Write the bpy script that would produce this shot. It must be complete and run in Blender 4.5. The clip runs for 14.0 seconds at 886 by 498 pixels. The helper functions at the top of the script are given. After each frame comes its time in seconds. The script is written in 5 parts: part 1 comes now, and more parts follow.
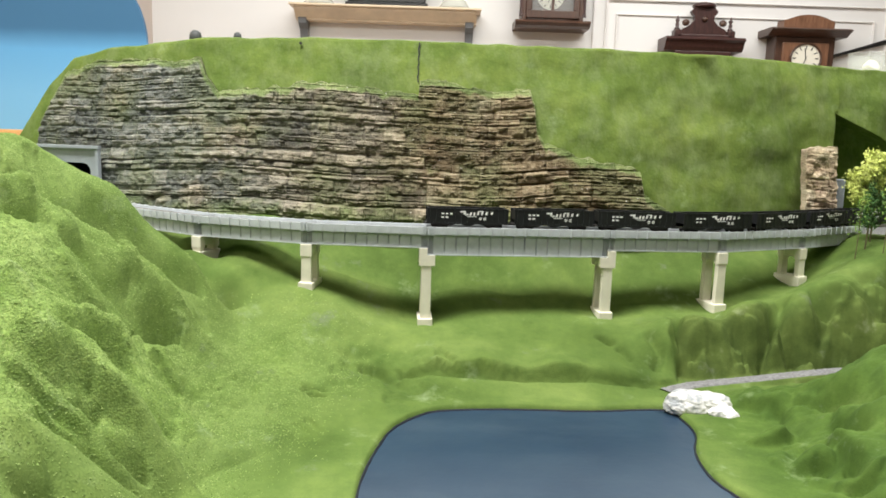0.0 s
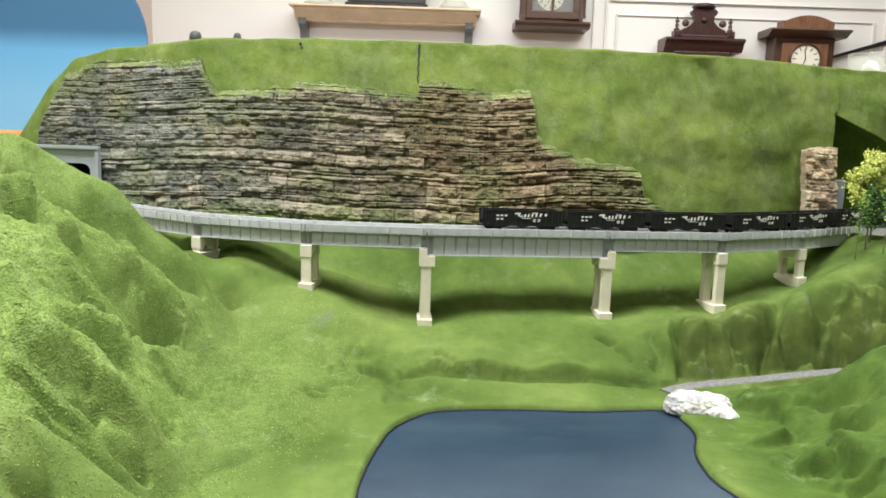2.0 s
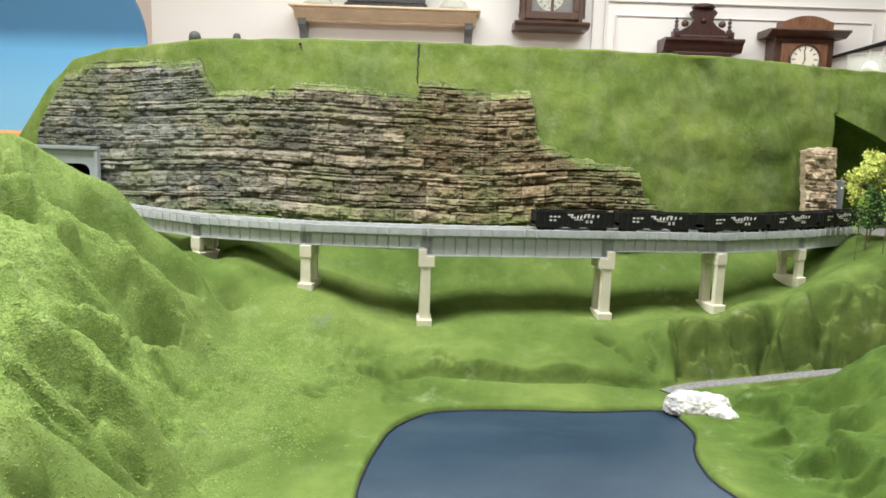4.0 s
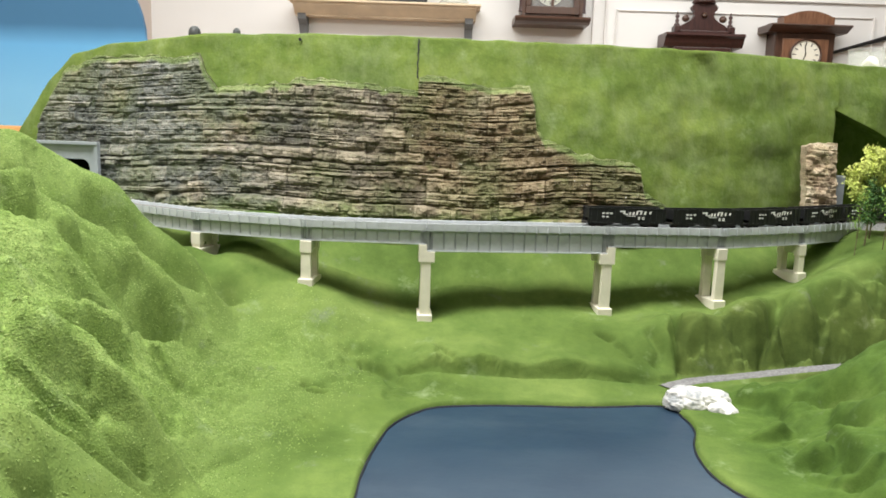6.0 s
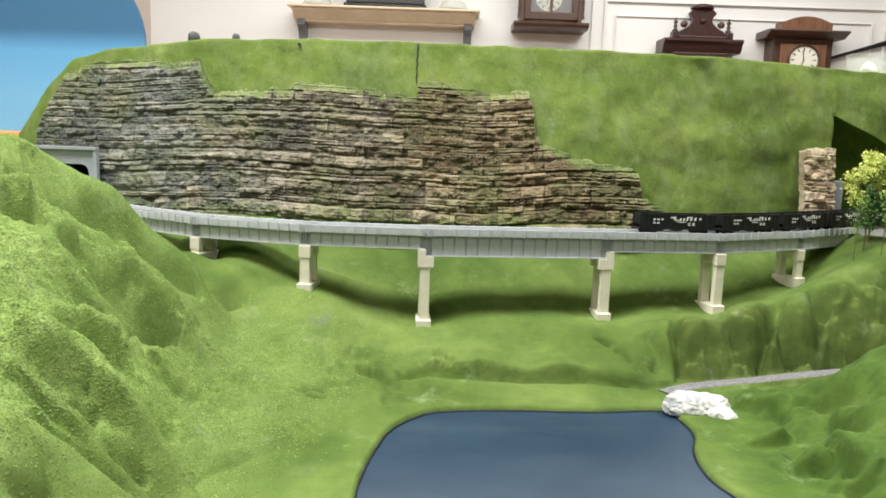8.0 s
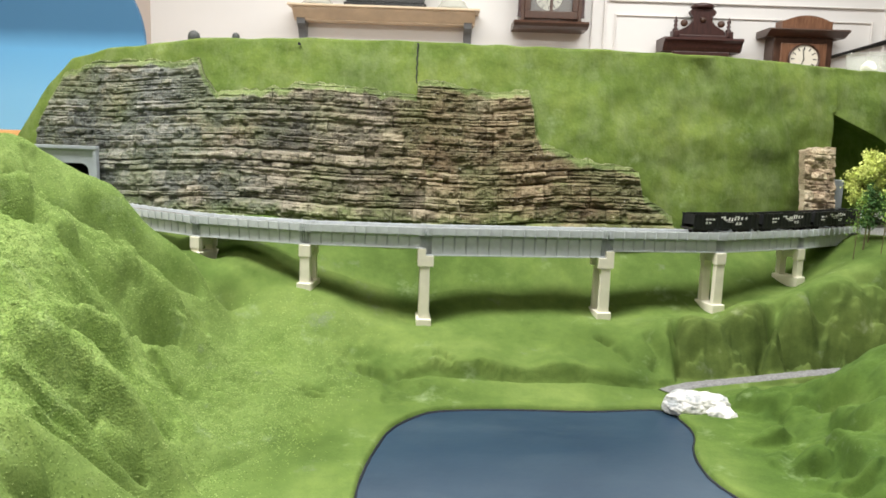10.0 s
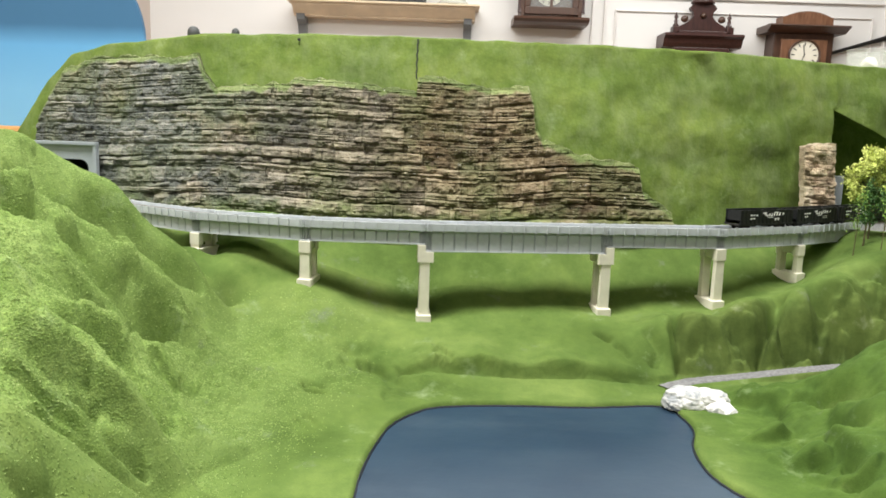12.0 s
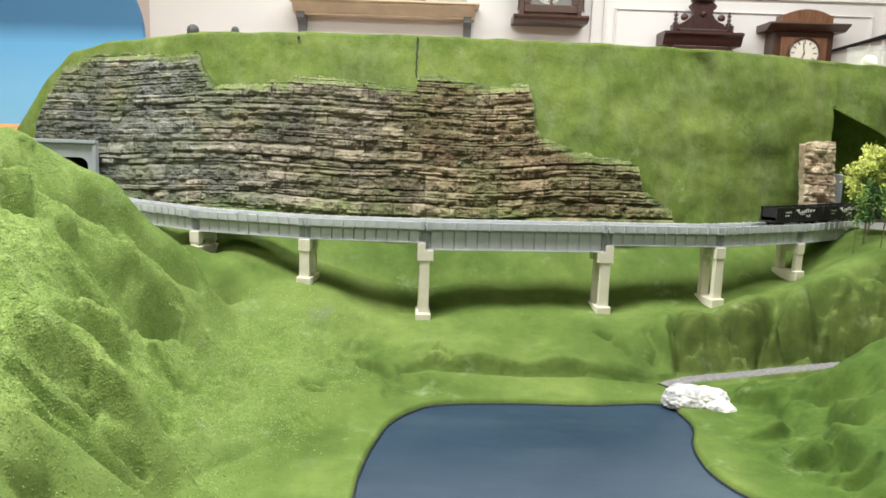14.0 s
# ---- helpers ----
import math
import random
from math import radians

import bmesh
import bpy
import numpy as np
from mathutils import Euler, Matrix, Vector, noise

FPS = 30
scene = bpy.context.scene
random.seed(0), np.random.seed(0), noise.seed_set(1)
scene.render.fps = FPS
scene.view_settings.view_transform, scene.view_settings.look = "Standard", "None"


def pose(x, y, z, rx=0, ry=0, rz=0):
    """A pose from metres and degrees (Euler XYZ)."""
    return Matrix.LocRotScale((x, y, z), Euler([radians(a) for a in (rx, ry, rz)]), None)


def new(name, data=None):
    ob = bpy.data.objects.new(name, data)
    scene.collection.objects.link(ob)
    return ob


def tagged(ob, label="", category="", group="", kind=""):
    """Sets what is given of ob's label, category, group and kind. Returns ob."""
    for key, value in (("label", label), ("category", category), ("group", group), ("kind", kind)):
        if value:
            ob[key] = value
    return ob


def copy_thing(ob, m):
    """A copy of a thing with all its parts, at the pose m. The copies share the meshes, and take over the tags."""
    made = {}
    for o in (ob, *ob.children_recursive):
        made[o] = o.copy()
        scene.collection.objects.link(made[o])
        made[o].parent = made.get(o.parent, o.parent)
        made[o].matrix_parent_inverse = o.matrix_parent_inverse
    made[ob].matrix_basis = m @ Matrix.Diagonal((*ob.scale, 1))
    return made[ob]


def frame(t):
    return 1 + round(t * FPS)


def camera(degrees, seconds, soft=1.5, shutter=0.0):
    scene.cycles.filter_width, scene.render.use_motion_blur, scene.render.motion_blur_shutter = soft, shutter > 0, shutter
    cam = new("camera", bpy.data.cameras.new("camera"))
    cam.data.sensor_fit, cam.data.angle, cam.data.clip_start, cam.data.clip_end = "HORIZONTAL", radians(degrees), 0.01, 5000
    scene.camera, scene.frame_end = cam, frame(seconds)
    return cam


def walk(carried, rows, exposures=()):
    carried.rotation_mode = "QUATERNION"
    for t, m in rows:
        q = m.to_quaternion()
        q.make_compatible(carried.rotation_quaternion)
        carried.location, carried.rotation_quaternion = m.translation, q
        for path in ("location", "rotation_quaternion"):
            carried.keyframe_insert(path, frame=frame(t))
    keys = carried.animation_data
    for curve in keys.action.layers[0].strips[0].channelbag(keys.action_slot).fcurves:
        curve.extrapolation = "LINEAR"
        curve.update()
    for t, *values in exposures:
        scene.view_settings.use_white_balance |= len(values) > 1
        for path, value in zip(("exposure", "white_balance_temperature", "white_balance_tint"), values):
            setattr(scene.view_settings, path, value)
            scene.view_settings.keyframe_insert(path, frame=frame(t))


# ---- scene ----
# ---- camera ----
EYE = (0.0, 0.0, 0.225)
cam = camera(62.0, 14.0, soft=1.7)
BASE = pose(*EYE, 90 - 8.5, 0, 0) @ pose(0, 0, 0, 0, 0, 1.9)
# seconds, small yaw and pitch of the stand (thousandths of a radian)
SWAY = [(0, 0, 0), (0.5, 0, 0.5), (1, 0, -1.5), (1.5, 0, 0), (2, -0.2, 0.8), (2.5, -0.8, 1.8), (3, -0.8, 1.0), (5.5, -0.9, 1.5),
        (6, -0.6, -5.0), (6.5, -0.8, -1.5), (7, -0.8, 5.0), (7.5, -2.2, 3.9), (8, -2.0, 1.8), (10.5, -2.0, -0.1), (11, -2.0, -2.2),
        (11.5, -2.0, -3.8), (12, -2.0, -4.6), (12.5, -2.3, -7.0), (13, -2.3, -6.7), (13.5, -2.1, -5.2), (14, -2.4, -7.0)]
walk(cam, [(t, BASE @ Matrix.Rotation(p / 1000, 4, "X") @ Matrix.Rotation(y / 1000, 4, "Y")) for t, y, p in SWAY],
     exposures=[(0, 0.0), (14, 0.0)])

# ---- light ----
world = bpy.data.worlds.new("room_air")
scene.world = world
world.use_nodes = True
world.node_tree.nodes["Background"].inputs[0].default_value = (0.9, 0.95, 1.0, 1)
world.node_tree.nodes["Background"].inputs[1].default_value = 0.06


def add_overhead_light(x, y, z, w, d, power):
    """One area light at ceiling height; no fixture is built round it."""
    data = bpy.data.lights.new("overhead_light", "AREA")
    data.shape, data.size, data.size_y, data.energy = "RECTANGLE", w, d, power
    data.color = (1.0, 0.985, 0.945)
    lamp = new("overhead_light", data)
    lamp.matrix_world = pose(x, y, z)
    return lamp


# room light first; then unseen fills added for right hill, front faces, rear wall
OVERHEAD_LIGHTS = [(-0.44, 0.40, 0.7, 0.36, 55.0), (1.00, 0.62, 0.6, 0.25, 30.0), (-0.3, -0.75, 1.2, 0.4, 13.0), (0.4, 2.5, 3.2, 0.4, 53.0)]
for fx, fy, fw, fd, fp in OVERHEAD_LIGHTS:
    add_overhead_light(fx, fy, 1.56, fw, fd, fp)


# ---- materials ----
class Nodes:
    """A small builder of node materials, in object space and metres."""

    def __init__(self, name, rough=0.8, metal=0.0, spec=0.3):
        self.m = bpy.data.materials.new(name)
        self.m.use_nodes = True
        self.t = self.m.node_tree
        self.b = self.t.nodes["Principled BSDF"]
        self.b.inputs["Roughness"].default_value = rough
        self.b.inputs["Metallic"].default_value = metal
        self.b.inputs["Specular IOR Level"].default_value = spec
        self.co = self.t.nodes.new("ShaderNodeTexCoord").outputs["Object"]

    def stretch(self, sx, sy, sz):
        n = self.t.nodes.new("ShaderNodeMapping")
        n.inputs["Scale"].default_value = (sx, sy, sz)
        self.t.links.new(self.co, n.inputs["Vector"])
        return n.outputs[0]

    def noise(self, scale, detail=4.0, rough=0.6, vec=None):
        n = self.t.nodes.new("ShaderNodeTexNoise")
        n.inputs["Scale"].default_value, n.inputs["Detail"].default_value, n.inputs["Roughness"].default_value = scale, detail, rough
        self.t.links.new(vec or self.co, n.inputs["Vector"])
        return n.outputs["Fac"]

    def ramp(self, fac, stops):
        n = self.t.nodes.new("ShaderNodeValToRGB")
        e = n.color_ramp.elements
        e[0].position, e[0].color = stops[0][0], (*stops[0][1], 1)
        e[1].position, e[1].color = stops[-1][0], (*stops[-1][1], 1)
        for p, c in stops[1:-1]:
            k = e.new(p)
            k.color = (*c, 1)
        self.t.links.new(fac, n.inputs[0])
        return n.outputs[0]

    def mix(self, fac, a, b, how="MIX"):
        n = self.t.nodes.new("ShaderNodeMix")
        n.data_type, n.blend_type = "RGBA", how
        for sock, v in ((n.inputs["Factor"], fac), (n.inputs["A"], a), (n.inputs["B"], b)):
            if isinstance(v, (int, float)):
                sock.default_value = v
            elif isinstance(v, tuple):
                sock.default_value = (*v, 1)
            else:
                self.t.links.new(v, sock)
        return n.outputs["Result"]

    def sum(self, a, b, kb=1.0):
        n = self.t.nodes.new("ShaderNodeMath")
        n.operation = "MULTIPLY_ADD"
        self.t.links.new(b, n.inputs[0])
        n.inputs[1].default_value = kb
        self.t.links.new(a, n.inputs[2])
        return n.outputs[0]

    def colour(self, c):
        if isinstance(c, tuple):
            self.b.inputs["Base Color"].default_value = (*c, 1)
        else:
            self.t.links.new(c, self.b.inputs["Base Color"])
        return self

    def bump(self, h, dist, strength=1.0):
        n = self.t.nodes.new("ShaderNodeBump")
        n.inputs["Strength"].default_value, n.inputs["Distance"].default_value = strength, dist
        self.t.links.new(h, n.inputs["Height"])
        self.t.links.new(n.outputs[0], self.b.inputs["Normal"])
        return self


def plain(name, c, rough=0.5, metal=0.0, spec=0.4, vary=0.12, scale=60.0, bump=0.0):
    n = Nodes(name, rough, metal, spec)
    lo = tuple(v * (1 - vary) for v in c)
    hi = tuple(min(1, v * (1 + vary)) for v in c)
    fac = n.noise(scale, 5)
    n.colour(n.ramp(fac, [(0.3, lo), (0.7, hi)]))
    if bump:
        n.bump(fac, bump)
    return n.m


def turf(name, dark, mid, light, grain=750.0, bump=0.0015, brushed=False, strength=0.5):
    """Flocked grass: fine grain, broad drifts of colour and scuffed pale spots."""
    n = Nodes(name, 0.95, 0, 0.1)
    broad = n.noise(9, 5, 0.6)
    base = n.ramp(broad, [(0.3, dark), (0.5, mid), (0.72, light)])
    base = n.mix(0.55, base, n.ramp(n.noise(38, 6, 0.7), [(0.33, (0.36, 0.40, 0.36)), (0.5, (0.5, 0.5, 0.5)), (0.68, (0.62, 0.60, 0.56))]), "OVERLAY")
    cells = n.t.nodes.new("ShaderNodeTexVoronoi")
    cells.inputs["Scale"].default_value = grain
    n.t.links.new(n.co, cells.inputs["Vector"])
    if not brushed:
        # right hill: deeper green turf, with its shading put into the colour
        moss_or_shade = n.t.nodes.new("ShaderNodeAttribute")
        moss_or_shade.attribute_name = "deep_green_shade"
        base = n.mix(moss_or_shade.outputs["Fac"], base, n.ramp(n.noise(30, 5, 0.65), [(0.35, (0.036, 0.072, 0.014)), (0.6, (0.068, 0.118, 0.023)), (0.75, (0.108, 0.160, 0.044))]))
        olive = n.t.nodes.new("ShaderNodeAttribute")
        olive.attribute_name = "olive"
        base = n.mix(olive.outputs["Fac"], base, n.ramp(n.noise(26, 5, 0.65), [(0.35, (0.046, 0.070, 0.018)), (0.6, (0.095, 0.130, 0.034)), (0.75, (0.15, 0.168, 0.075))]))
    fine = n.sum(n.noise(grain * 0.2, 4, 0.7), cells.outputs["Distance"], -0.6)
    thick = strength
    if not brushed:
        flock = n.t.nodes.new("ShaderNodeAttribute")
        flock.attribute_name = "flock"
        thick = flock.outputs["Fac"]
    if not brushed:
        base = n.mix(n.ramp(thick, [(0.18, (0, 0, 0)), (0.66, (0.8, 0.8, 0.8))]), base, n.ramp(n.noise(24, 5, 0.65), [(0.35, (0.145, 0.225, 0.056)), (0.65, (0.250, 0.342, 0.114))]))
    base = n.mix(thick, base, n.ramp(fine, [(-0.0, (0.33, 0.36, 0.33)), (0.45, (0.70, 0.68, 0.62))]), "OVERLAY")
    scuff = n.noise(26, 6, 0.7)
    base = n.mix(n.ramp(scuff, [(0.60, (0, 0, 0)), (0.74, (0.4, 0.4, 0.4))]), base, (0.28, 0.35, 0.20))
    if not brushed:
        bare = n.noise(21, 6, 0.7)
        base = n.mix(n.ramp(bare, [(0.63, (0, 0, 0)), (0.72, (0.5, 0.5, 0.5))]), base, (0.15, 0.17, 0.13))
    if brushed:
        streak = n.noise(30, 7, 0.78, n.stretch(1.3, 1, 0.7))
        base = n.mix(n.ramp(streak, [(0.46, (0, 0, 0)), (0.70, (0.40, 0.40, 0.40))]), base, (0.22, 0.26, 0.14))
        shade = n.noise(17, 4, 0.6, n.stretch(1, 1, 1.4))
        base = n.mix(n.ramp(shade, [(0.55, (0, 0, 0)), (0.75, (0.35, 0.35, 0.35))]), base, dark)
    n.colour(base)
    n.bump(n.sum(fine, n.noise(90, 4), 1.5), bump)
    if not brushed:
        n.t.links.new(thick, n.t.nodes["Bump"].inputs["Strength"])
    return n.m


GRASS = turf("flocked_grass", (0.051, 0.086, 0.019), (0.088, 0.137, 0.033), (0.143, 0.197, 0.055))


def grain_material():
    n = Nodes("ground_foam_granules", 0.95, 0, 0.1)
    isle = n.t.nodes.new("ShaderNodeNewGeometry").outputs["Random Per Island"]
    n.colour(n.ramp(isle, [(0.0, (0.11, 0.175, 0.045)), (0.5, (0.17, 0.25, 0.07)), (1.0, (0.26, 0.34, 0.12))]))
    return n.m


GRAIN = grain_material()
HILL_GRASS = turf("painted_hill_grass", (0.064, 0.100, 0.022), (0.100, 0.146, 0.032), (0.158, 0.205, 0.050), grain=260.0, bump=0.0004, brushed=True, strength=0.18)


def rock_material(name, grey, brown, left, right):
    """Layered shale: grey at one end, brown at the other; each bed has its own shade, with drybrushed edges."""
    n = Nodes(name, 0.85, 0, 0.25)
    bed = n.t.nodes.new("ShaderNodeAttribute")
    bed.attribute_name = "bed"
    fac = n.sum(n.noise(110, 5, 0.7, n.stretch(0.5, 0.5, 2.0)), bed.outputs["Fac"], 0.55)
    a = n.ramp(fac, [(0.50, grey[0]), (0.78, grey[1]), (1.0, grey[2])])
    b = n.ramp(fac, [(0.50, brown[0]), (0.78, brown[1]), (1.0, brown[2])])
    sep = n.t.nodes.new("ShaderNodeSeparateXYZ")
    n.t.links.new(n.co, sep.inputs[0])
    along = n.t.nodes.new("ShaderNodeMapRange")
    along.inputs["From Min"].default_value, along.inputs["From Max"].default_value = left, right
    n.t.links.new(n.sum(sep.outputs["X"], n.noise(9, 4, 0.6), 0.35), along.inputs["Value"])
    c = n.mix(along.outputs[0], a, b)
    tan = n.ramp(n.noise(13, 4, 0.6, n.stretch(1, 1, 1.2)), [(0.54, (0, 0, 0)), (0.66, (0.7, 0.7, 0.7))])
    c = n.mix(tan, c, n.ramp(fac, [(0.5, (0.13, 0.11, 0.08)), (0.8, (0.25, 0.21, 0.15)), (1.0, (0.36, 0.315, 0.24))]))
    c = n.mix(n.ramp(n.noise(12, 5, 0.65, n.stretch(1.1, 1, 1)), [(0.44, (0, 0, 0)), (0.64, (0.6, 0.6, 0.6))]), c, (0.105, 0.125, 0.048))
    moss_or_shade = n.t.nodes.new("ShaderNodeAttribute")
    moss_or_shade.attribute_name = "moss_or_shade"
    green = n.ramp(fac, [(0.5, (0.05, 0.075, 0.022)), (0.8, (0.11, 0.155, 0.045)), (1.0, (0.17, 0.22, 0.075))])
    c = n.mix(n.ramp(n.sum(moss_or_shade.outputs["Fac"], n.noise(60, 5, 0.7), 1.1), [(0.62, (0, 0, 0)), (1.0, (0.85, 0.85, 0.85))]), c, green)
    low = n.sum(sep.outputs["Z"], n.noise(24, 5, 0.7), -0.075)
    c = n.mix(n.ramp(low, [(0.088, (0.75, 0.75, 0.75)), (0.112, (0, 0, 0))]), c, green)
    point = n.t.nodes.new("ShaderNodeNewGeometry").outputs["Pointiness"]
    edge = n.mix(1.0, n.ramp(point, [(0.5, (0, 0, 0)), (0.60, (0.55, 0.55, 0.55))]), n.ramp(n.noise(30, 5, 0.7), [(0.4, (0.1, 0.1, 0.1)), (0.65, (1, 1, 1))]), "MULTIPLY")
    c = n.mix(edge, c, (0.40, 0.36, 0.27))
    c = n.mix(n.ramp(n.noise(330, 2, 0.5), [(0.70, (0, 0, 0)), (0.76, (0.8, 0.8, 0.8))]), c, (0.55, 0.55, 0.50))
    n.colour(c)
    n.bump(n.sum(n.noise(420, 4, 0.7), n.noise(130, 4, 0.7), 2.0), 0.0012)
    return n.m


GREY_BEDS = ((0.050, 0.058, 0.058), (0.108, 0.118, 0.110), (0.24, 0.24, 0.21))
BROWN_BEDS = ((0.045, 0.033, 0.018), (0.110, 0.080, 0.042), (0.27, 0.215, 0.135))
TAN_BEDS = ((0.20, 0.13, 0.09), (0.44, 0.34, 0.23), (0.62, 0.52, 0.39))
SHALE = rock_material("layered_shale", GREY_BEDS, BROWN_BEDS, -0.15, 0.20)
ROCK_TAN = rock_material("tan_stone", TAN_BEDS, TAN_BEDS, 0.0, 1.0)



def water_material():
    n = Nodes("painted_blue_water", 0.42, 0, 0.3)
    c = n.ramp(n.noise(7, 4, 0.6), [(0.35, (0.013, 0.030, 0.056)), (0.65, (0.024, 0.047, 0.076))])
    n.colour(n.mix(n.ramp(n.noise(14, 5, 0.65, n.stretch(0.6, 2.0, 1)), [(0.5, (0, 0, 0)), (0.72, (0.25, 0.25, 0.25))]), c, (0.06, 0.085, 0.11)))
    n.bump(n.noise(30, 3), 0.0006)
    return n.m


WATER = water_material()
GREY_PLASTIC = plain("grey_bridge_plastic", (0.44, 0.47, 0.49), 0.5, vary=0.1, scale=120)
CREAM_PLASTIC = plain("cream_pier_plastic", (0.68, 0.65, 0.54), 0.55, vary=0.06, scale=90)
RAIL_STEEL = plain("nickel_rail", (0.4, 0.39, 0.36), 0.35, 1.0)
BALLAST = plain("grey_ballast", (0.24, 0.24, 0.24), 0.9, vary=0.4, scale=700, bump=0.0006)
CAR_BLACK = plain("black_car_paint", (0.012, 0.013, 0.014), 0.45, vary=0.3, scale=200)
CAR_UNDER = plain("dark_underframe", (0.02, 0.018, 0.016), 0.7, vary=0.3, scale=200)
LETTER_WHITE = plain("white_lettering", (0.75, 0.75, 0.73), 0.6, vary=0.05)
COAL = plain("coal_load", (0.012, 0.012, 0.013), 0.6, vary=0.5, scale=500, bump=0.001)
PORTAL_GREY = plain("grey_portal_plastic", (0.27, 0.30, 0.33), 0.55, vary=0.08)
DARK = plain("tunnel_lining", (0.02, 0.022, 0.02), 0.9)
WALL_WHITE = plain("white_wall_paint", (0.80, 0.795, 0.785), 0.7, vary=0.02, scale=3)
TRIM_WHITE = plain("white_trim_paint", (0.82, 0.80, 0.78), 0.5, vary=0.02, scale=3)
FLOOR_WOOD = plain("floor_wood", (0.28, 0.19, 0.11), 0.5, vary=0.2, scale=6)
SHELF_WOOD = plain("pale_shelf_wood", (0.70, 0.57, 0.41), 0.5, vary=0.10, scale=14)
BRACKET = plain("grey_bracket_paint", (0.16, 0.17, 0.18), 0.5, vary=0.1)
WALL_BEIGE = plain("beige_wall_paint", (0.58, 0.50, 0.45), 0.7, vary=0.03, scale=3)
# dark colours for surfaces out of view, chosen to cut bounced light
UNSEEN_WALL_TAN = plain("unseen_wall_tan", (0.26, 0.23, 0.19), 0.7, vary=0.05, scale=3)
UNSEEN_CEILING_GREY = plain("unseen_ceiling_grey", (0.42, 0.41, 0.38), 0.8, vary=0.05, scale=4)
PEG_GREY = plain("dark_grey_peg", (0.05, 0.055, 0.055), 0.6, vary=0.2, scale=80)
ORANGE_WOOD = plain("orange_varnished_wood", (0.62, 0.33, 0.12), 0.4, vary=0.15, scale=20)
BLACK_CASE = plain("black_lacquer", (0.012, 0.012, 0.012), 0.3, vary=0.2, scale=20)
DIAL = plain("cream_enamel_dial", (0.82, 0.79, 0.68), 0.4, vary=0.03, scale=40)
CREAM = plain("cream_ceramic", (0.85, 0.82, 0.74), 0.5, vary=0.05, scale=40)
BANK_SHADE = plain("bank_shade_navy", (0.006, 0.008, 0.016), 0.5, vary=0.3, scale=200)
GRAVEL = plain("grey_stream_gravel", (0.165, 0.165, 0.168), 0.85, vary=0.35, scale=350, bump=0.0012)
LEAF_YELLOW = plain("yellow_green_foam", (0.55, 0.61, 0.17), 0.8, vary=0.3, scale=120)
LEAF_DARK = plain("dark_green_foam", (0.05, 0.12, 0.03), 0.8, vary=0.5, scale=120)
LEAF_MID = plain("mid_green_foam", (0.20, 0.34, 0.06), 0.8, vary=0.4, scale=120)
TRUNK = plain("brown_twig", (0.10, 0.09, 0.04), 0.8, vary=0.3, scale=200)


def glass(name, rough, gloss, tint):
    """Thin clear glass: see-through with a soft sheen."""
    n = Nodes(name, rough, 0, 0.5)
    n.colour(tint)
    clear = n.t.nodes.new("ShaderNodeBsdfTransparent")
    clear.inputs[0].default_value = (*tint, 1)
    mixed = n.t.nodes.new("ShaderNodeMixShader")
    mixed.inputs[0].default_value = gloss
    n.t.links.new(clear.outputs[0], mixed.inputs[1])
    n.t.links.new(n.b.outputs[0], mixed.inputs[2])
    n.t.links.new(mixed.outputs[0], n.t.nodes["Material Output"].inputs[0])
    return n.m


CLEAR_GLASS = glass("clear_glass", 0.05, 0.12, (0.96, 0.97, 0.96))
FROST_GLASS = glass("thick_lamp_glass", 0.15, 0.35, (0.86, 0.87, 0.82))


def sky_shaded():
    """Sky blue board: pale low down, the shade on its upper part painted in deeper blue."""
    n = Nodes("sky_blue_top_shade", 0.6, 0, 0.3)
    sep = n.t.nodes.new("ShaderNodeSeparateXYZ")
    n.t.links.new(n.co, sep.inputs[0])
    n.colour(n.ramp(n.sum(sep.outputs["Z"], n.noise(6, 3), 0.015), [(0.30, (0.17, 0.42, 0.66)), (0.395, (0.12, 0.35, 0.61)), (0.435, (0.046, 0.145, 0.27)), (0.6, (0.042, 0.13, 0.24))]))
    return n.m


SKY_SHADED = sky_shaded()


def wood(name, dark, light, rough=0.35):
    n = Nodes(name, rough, 0, 0.5)
    n.colour(n.ramp(n.noise(22, 6, 0.65, n.stretch(6, 6, 0.7)), [(0.3, dark), (0.7, light)]))
    return n.m


MAHOGANY = wood("dark_mahogany", (0.025, 0.010, 0.009), (0.07, 0.028, 0.024))
WALNUT = wood("brown_walnut", (0.04, 0.020, 0.013), (0.10, 0.050, 0.032))
WALNUT_LIGHT = wood("light_walnut", (0.12, 0.055, 0.03), (0.26, 0.13, 0.075))


def quartz_material():
    n = Nodes("white_plaster_rock", 0.6, 0, 0.4)
    # grey patches put some of the boulder's shading into its white colour
    c = n.ramp(n.noise(55, 6, 0.7), [(0.40, (0.26, 0.28, 0.29)), (0.51, (0.58, 0.575, 0.56)), (0.62, (0.74, 0.735, 0.72))])
    n.colour(c)
    n.bump(n.noise(160, 4, 0.6), 0.0005)
    return n.m


WHITE_STONE = quartz_material()


# ---- mesh tools ----
def finish(name, bm, material, parent=None, smooth=False):
    me = bpy.data.meshes.new(name)
    bm.normal_update()
    bm.to_mesh(me)
    bm.free()
    if smooth:
        me.shade_smooth()
    for mt in (material if isinstance(material, (list, tuple)) else [material]):
        me.materials.append(mt)
    ob = new(name, me)
    ob.parent = parent
    return ob


def part(name, bm, material, parent, label="", smooth=False):
    ob = finish(name, bm, material, parent, smooth)
    return tagged(ob, label=label)


def share(name, source, parent, m):
    """Another piece on the same mesh as source."""
    ob = new(name, source.data)
    ob.parent = parent
    ob.matrix_basis = m
    return ob


